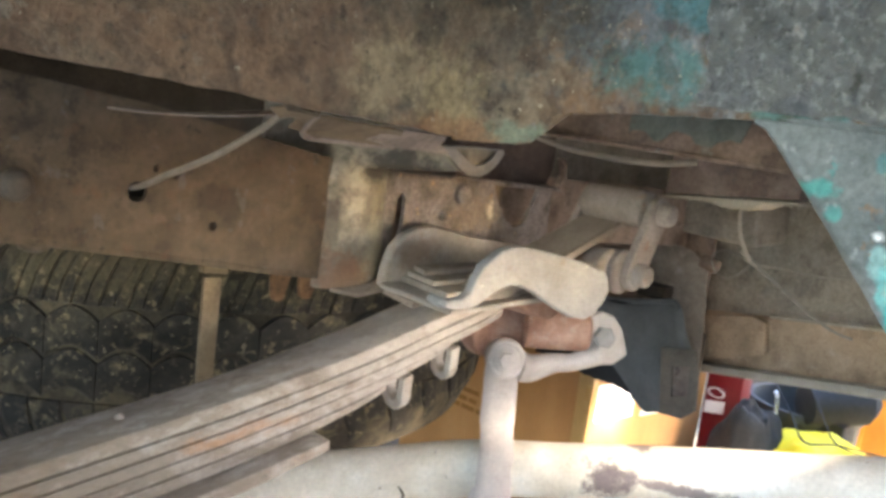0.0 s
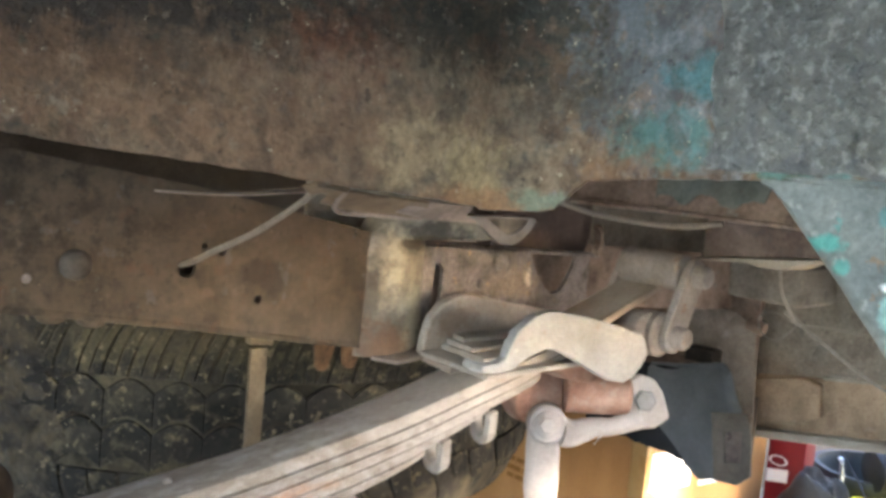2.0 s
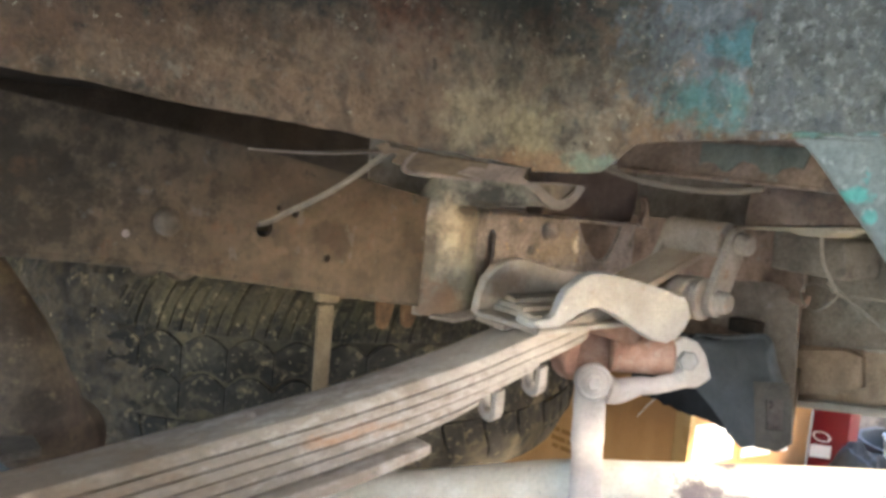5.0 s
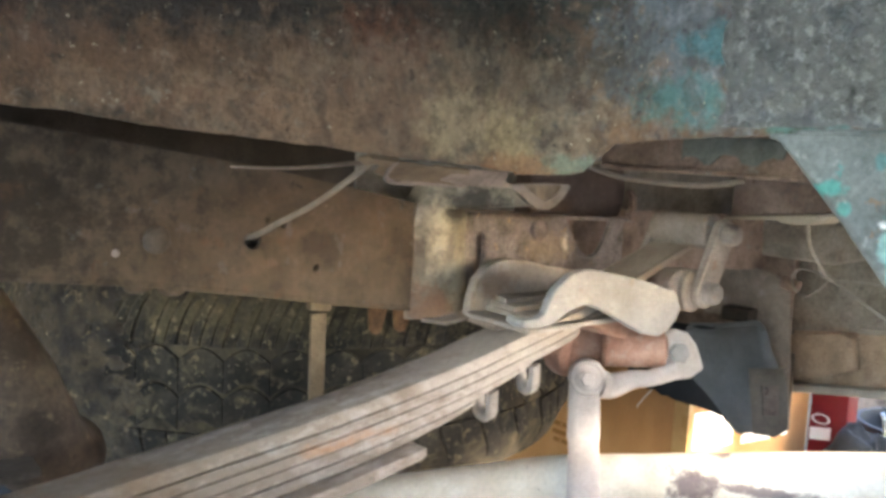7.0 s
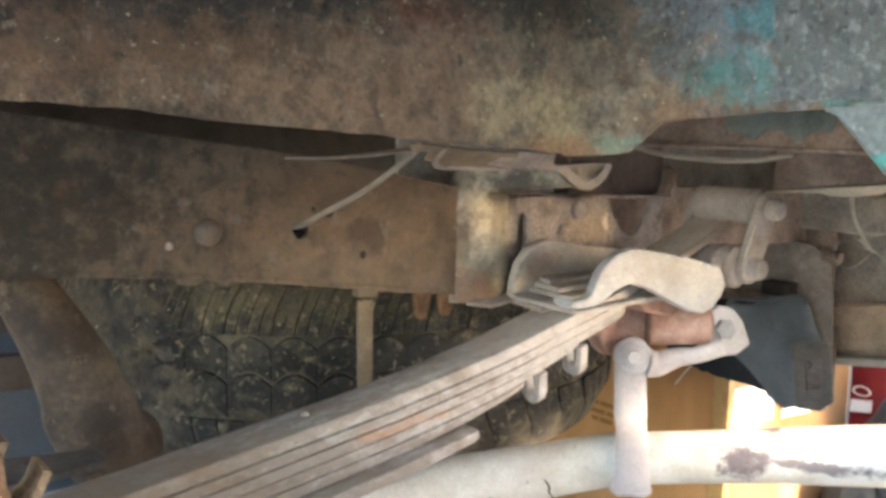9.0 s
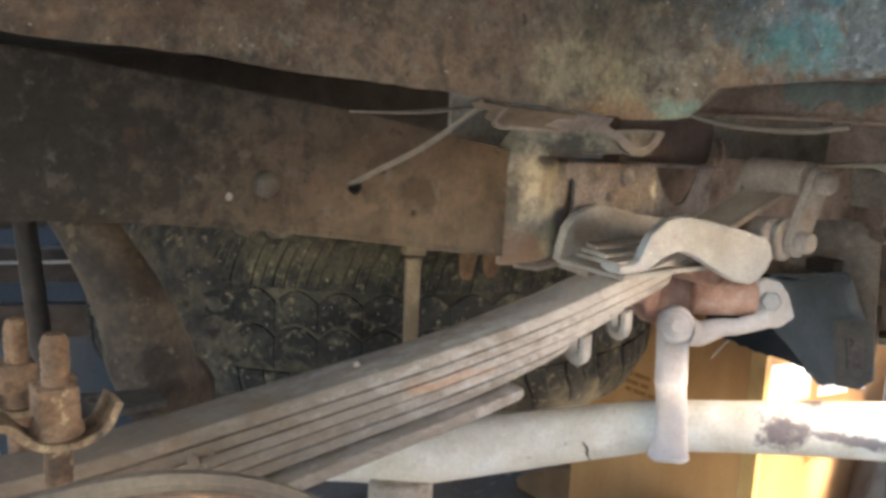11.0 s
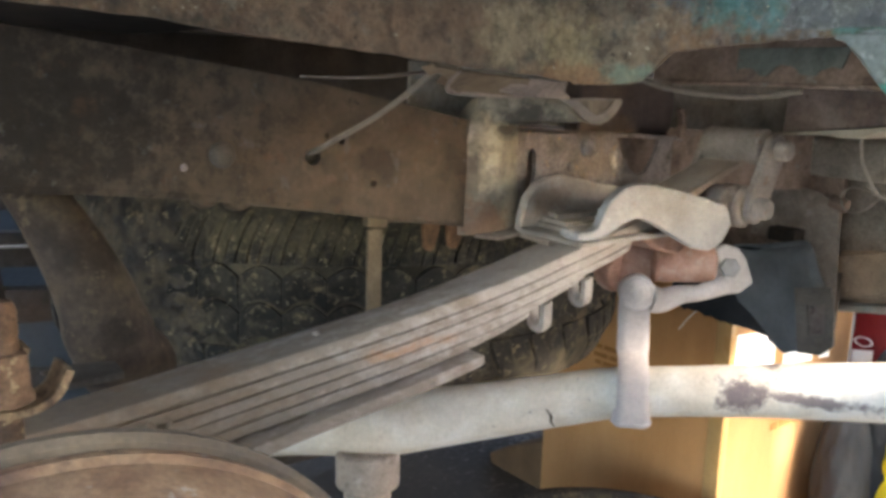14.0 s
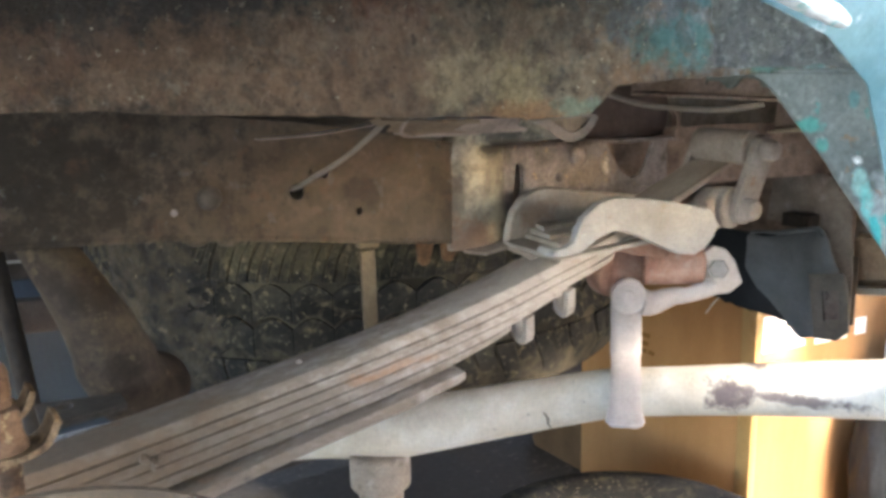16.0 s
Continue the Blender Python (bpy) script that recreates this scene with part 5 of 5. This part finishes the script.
part("far_tail", tube([(1.30, 0.54, 0.412), (1.34, 0.50, 0.410), (1.40, 0.47, 0.402), (1.45, 0.42, 0.405), (1.52, 0.36, 0.42)], 0.0016, 8), "wire", knot)


# ---- goods stacked beyond the truck ----
def bars(parent, origin, across, up, out, rows):
    """Unreadable print: rows of short bars, each (shift, height, list of lengths)."""
    o, a, u = Vector(origin), Vector(across), Vector(up)
    for shift, level, size, lengths in rows:
        s = shift
        for n in lengths:
            p = o + a * s + u * level
            part("print_bar", prism([tuple(p), tuple(p + a * n), tuple(p + a * n + u * size), tuple(p + u * size)], Vector(out) * 0.0008, 0), "ink", parent)
            s += n + size * 0.5


carton = thing("cardboard_box", (1.8, 1.18, GROUND), "large brown cardboard box with white labels and packing tape", "box")
X0, Y0, X1, Y1, ZT = 1.545, 0.925, 2.10, 1.47, 0.23
shell = part("carton", uneven(block((X0, Y0, GROUND), (X1, Y1, ZT), 0.006, 2), 0.001, 6), "card", carton)
part("corner_tape", prism([(X0 - 0.002, Y0 + 0.035, GROUND + 0.01), (X0 - 0.002, Y0 - 0.002, GROUND + 0.01), (X0 + 0.02, Y0 - 0.002, GROUND + 0.01), (X0 + 0.02, Y0 + 0.002, GROUND + 0.01), (X0 + 0.002, Y0 + 0.002, GROUND + 0.01), (X0 + 0.002, Y0 + 0.035, GROUND + 0.01)], (0, 0, 0.62), 0.0005), "tape", shell, "pale tape down the corner")
part("label", prism([(X0 + 0.022, Y0 - 0.001, -0.035), (X0 + 0.185, Y0 - 0.001, -0.052), (X0 + 0.185, Y0 - 0.001, 0.03), (X0 + 0.022, Y0 - 0.001, 0.047)], (0, -0.001, 0), 0), "paper", shell, "white paper label")
part("label", prism([(X0 + 0.225, Y0 - 0.001, -0.060), (X0 + 0.36, Y0 - 0.001, -0.072), (X0 + 0.36, Y0 - 0.001, -0.035), (X0 + 0.225, Y0 - 0.001, -0.028)], (0, -0.001, 0), 0), "paper", shell, "white paper label")
part("label", prism([(X0 + 0.395, Y0 - 0.001, -0.072), (X0 + 0.445, Y0 - 0.001, -0.078), (X0 + 0.445, Y0 - 0.001, -0.035), (X0 + 0.395, Y0 - 0.001, -0.030)], (0, -0.001, 0), 0), "paper", shell, "small white tag")
bars(shell, (X0 + 0.02, Y0 - 0.0025, 0), (1, 0, 0), (0, 0, 1), (0, -1, 0), ((0.035, -0.002, 0.022, (0.006, 0.004, 0.008, 0.005)), (0.18, -0.218, 0.018, (0.03, 0.05, 0.04, 0.03))))
bars(shell, (X0 - 0.0005, Y0 + 0.50, 0), (0, -1, 0), (0, 0, 1), (-1, 0, 0), ((0.115, -0.076, 0.011, (0.03, 0.05)), (0.12, -0.098, 0.011, (0.045, 0.025)), (0.125, -0.118, 0.011, (0.02, 0.04, 0.02))))
part("scuff", tube([(X0 - 0.0005, 1.06, 0.03), (X0 - 0.0005, 1.03, 0.07), (X0 - 0.0005, 0.995, 0.105)], 0.0012, 6), "paper", shell, "pale scratch in the card")

spare_card = thing("flattened_carton", (1.6, 1.57, GROUND), "dull brown flattened cardboard carton on the ground", "box")
part("carton", uneven(prism([(1.56, 1.475, GROUND), (1.56, 1.69, GROUND), (1.56, 1.70, -0.52), (1.56, 1.63, -0.475), (1.56, 1.475, -0.40)], (0.12, 0, 0), 0.004), 0.004, 14), "oldcard", spare_card)

redbox = thing("red_carton", (2.15, 0.86, GROUND), "red printed carton with a white oval mark", "carton")
part("carton", block((2.12, 0.835, GROUND), (2.18, 0.93, 0.13), 0.004), "red", redbox)
oval = lathe([(0.024, 0), (0.024, 0.001), (0.019, 0.001), (0.019, 0)], (2.1195, 0.900, -0.055), (-1, 0, 0), 24, closed=True)
for v in oval.verts:
    v.co.z = -0.055 + (v.co.z + 0.055) * 0.55
part("oval_mark", oval, "white", redbox, "white oval ring mark")
part("pale_strip", prism([(2.119, 0.925, -0.115), (2.119, 0.872, -0.105), (2.119, 0.872, -0.072), (2.119, 0.925, -0.082)], (-0.001, 0, 0), 0), "white", redbox, "white printed strip")


def heap(name, centre, size, material, label, category, seed, ripples=0.25):
    """A slumped bag or sheet: a squashed ball with folds, flat on its base."""
    t = thing(name, (centre[0], centre[1], GROUND), label, category)
    bm = bmesh.new()
    bmesh.ops.create_icosphere(bm, subdivisions=5, radius=1.0)
    for v in bm.verts:
        p = v.co.copy()
        n = noise.fractal(p * 1.6 + Vector((seed, 0, 0)), 1.0, 2.0, 4)
        f = abs(noise.noise(p * 4 + Vector((seed, 3, 1))))
        p *= 1 + ripples * n - ripples * 0.4 * f
        v.co = Vector((centre[0] + p.x * size[0], centre[1] + p.y * size[1], max(GROUND, centre[2] + p.z * size[2])))
    part("bag", bm, material, t)
    return t


heap("black_sack", (2.04, 0.77, -0.33), (0.10, 0.10, 0.33), "black", "black plastic sack slumped on the ground", "sack", 2.0, 0.12)
heap("grey_sack", (1.95, 0.83, -0.38), (0.09, 0.075, 0.22), "black", "dark grey sack leaning on the box", "sack", 5.0, 0.10)
heap("yellow_sack", (2.09, 0.595, -0.32), (0.18, 0.25, 0.25), "yellow", "yellow plastic sack with folds", "sack", 8.0, 0.12)
heap("dark_bundle", (2.14, 0.44, -0.25), (0.07, 0.06, 0.23), "black", "small black bundle beside the yellow sack", "bundle", 11.0, 0.1)
bucket = thing("grey_bin", (2.32, 0.72, GROUND), "dark grey plastic bin among the stacked goods", "bin")
part("bin", lathe([(0.12, 0), (0.14, 0.46), (0.147, 0.47), (0.147, 0.49), (0.135, 0.49), (0.11, 0.02)], (2.32, 0.74, GROUND), (0, 0, 1), 32), "greyplastic", bucket)
part("handle_rod", tube([(2.118, 0.735, -0.36), (2.112, 0.738, -0.1), (2.105, 0.742, -0.01), (2.11, 0.75, 0.0)], 0.005, 10), "chrome", bucket, "bright steel handle")
tank = thing("grey_motor", (2.28, 0.62, GROUND), "dark grey machine part lying among the goods", "machine part")
part("casing", lathe([(0.02, 0), (0.05, 0.004), (0.055, 0.05), (0.055, 0.16), (0.04, 0.18), (0.02, 0.2)], (2.18, 0.70, -0.03), (0.75, -0.62, 0.1), 24), "black", tank)
part("stand", block((2.2, 0.6, GROUND), (2.3, 0.7, -0.06), 0.01), "black", tank)
crate = thing("orange_carton", (2.7, 0.70, GROUND), "bright orange cardboard carton at the back", "box")
part("carton", block((2.62, 0.40, GROUND), (2.95, 0.80, -0.07), 0.005), "orange", crate)
part("fold", block((2.612, 0.66, GROUND), (2.62, 0.70, -0.08), 0.002), "orange", crate)
cords = thing("extension_cord", (2.0, 0.45, -0.05), "thin dark cords lying over the yellow sack", "cord")
part("cord", tube([(2.14, 0.76, 0.01), (2.08, 0.69, -0.035), (1.98, 0.62, -0.055), (2.02, 0.56, -0.05), (2.08, 0.47, -0.06)], 0.0022, 8), "black", cords)
part("cord", tube([(2.2, 0.70, 0.03), (2.10, 0.62, -0.03), (2.0, 0.55, -0.045), (2.02, 0.45, -0.05)], 0.002, 8), "black", cords)
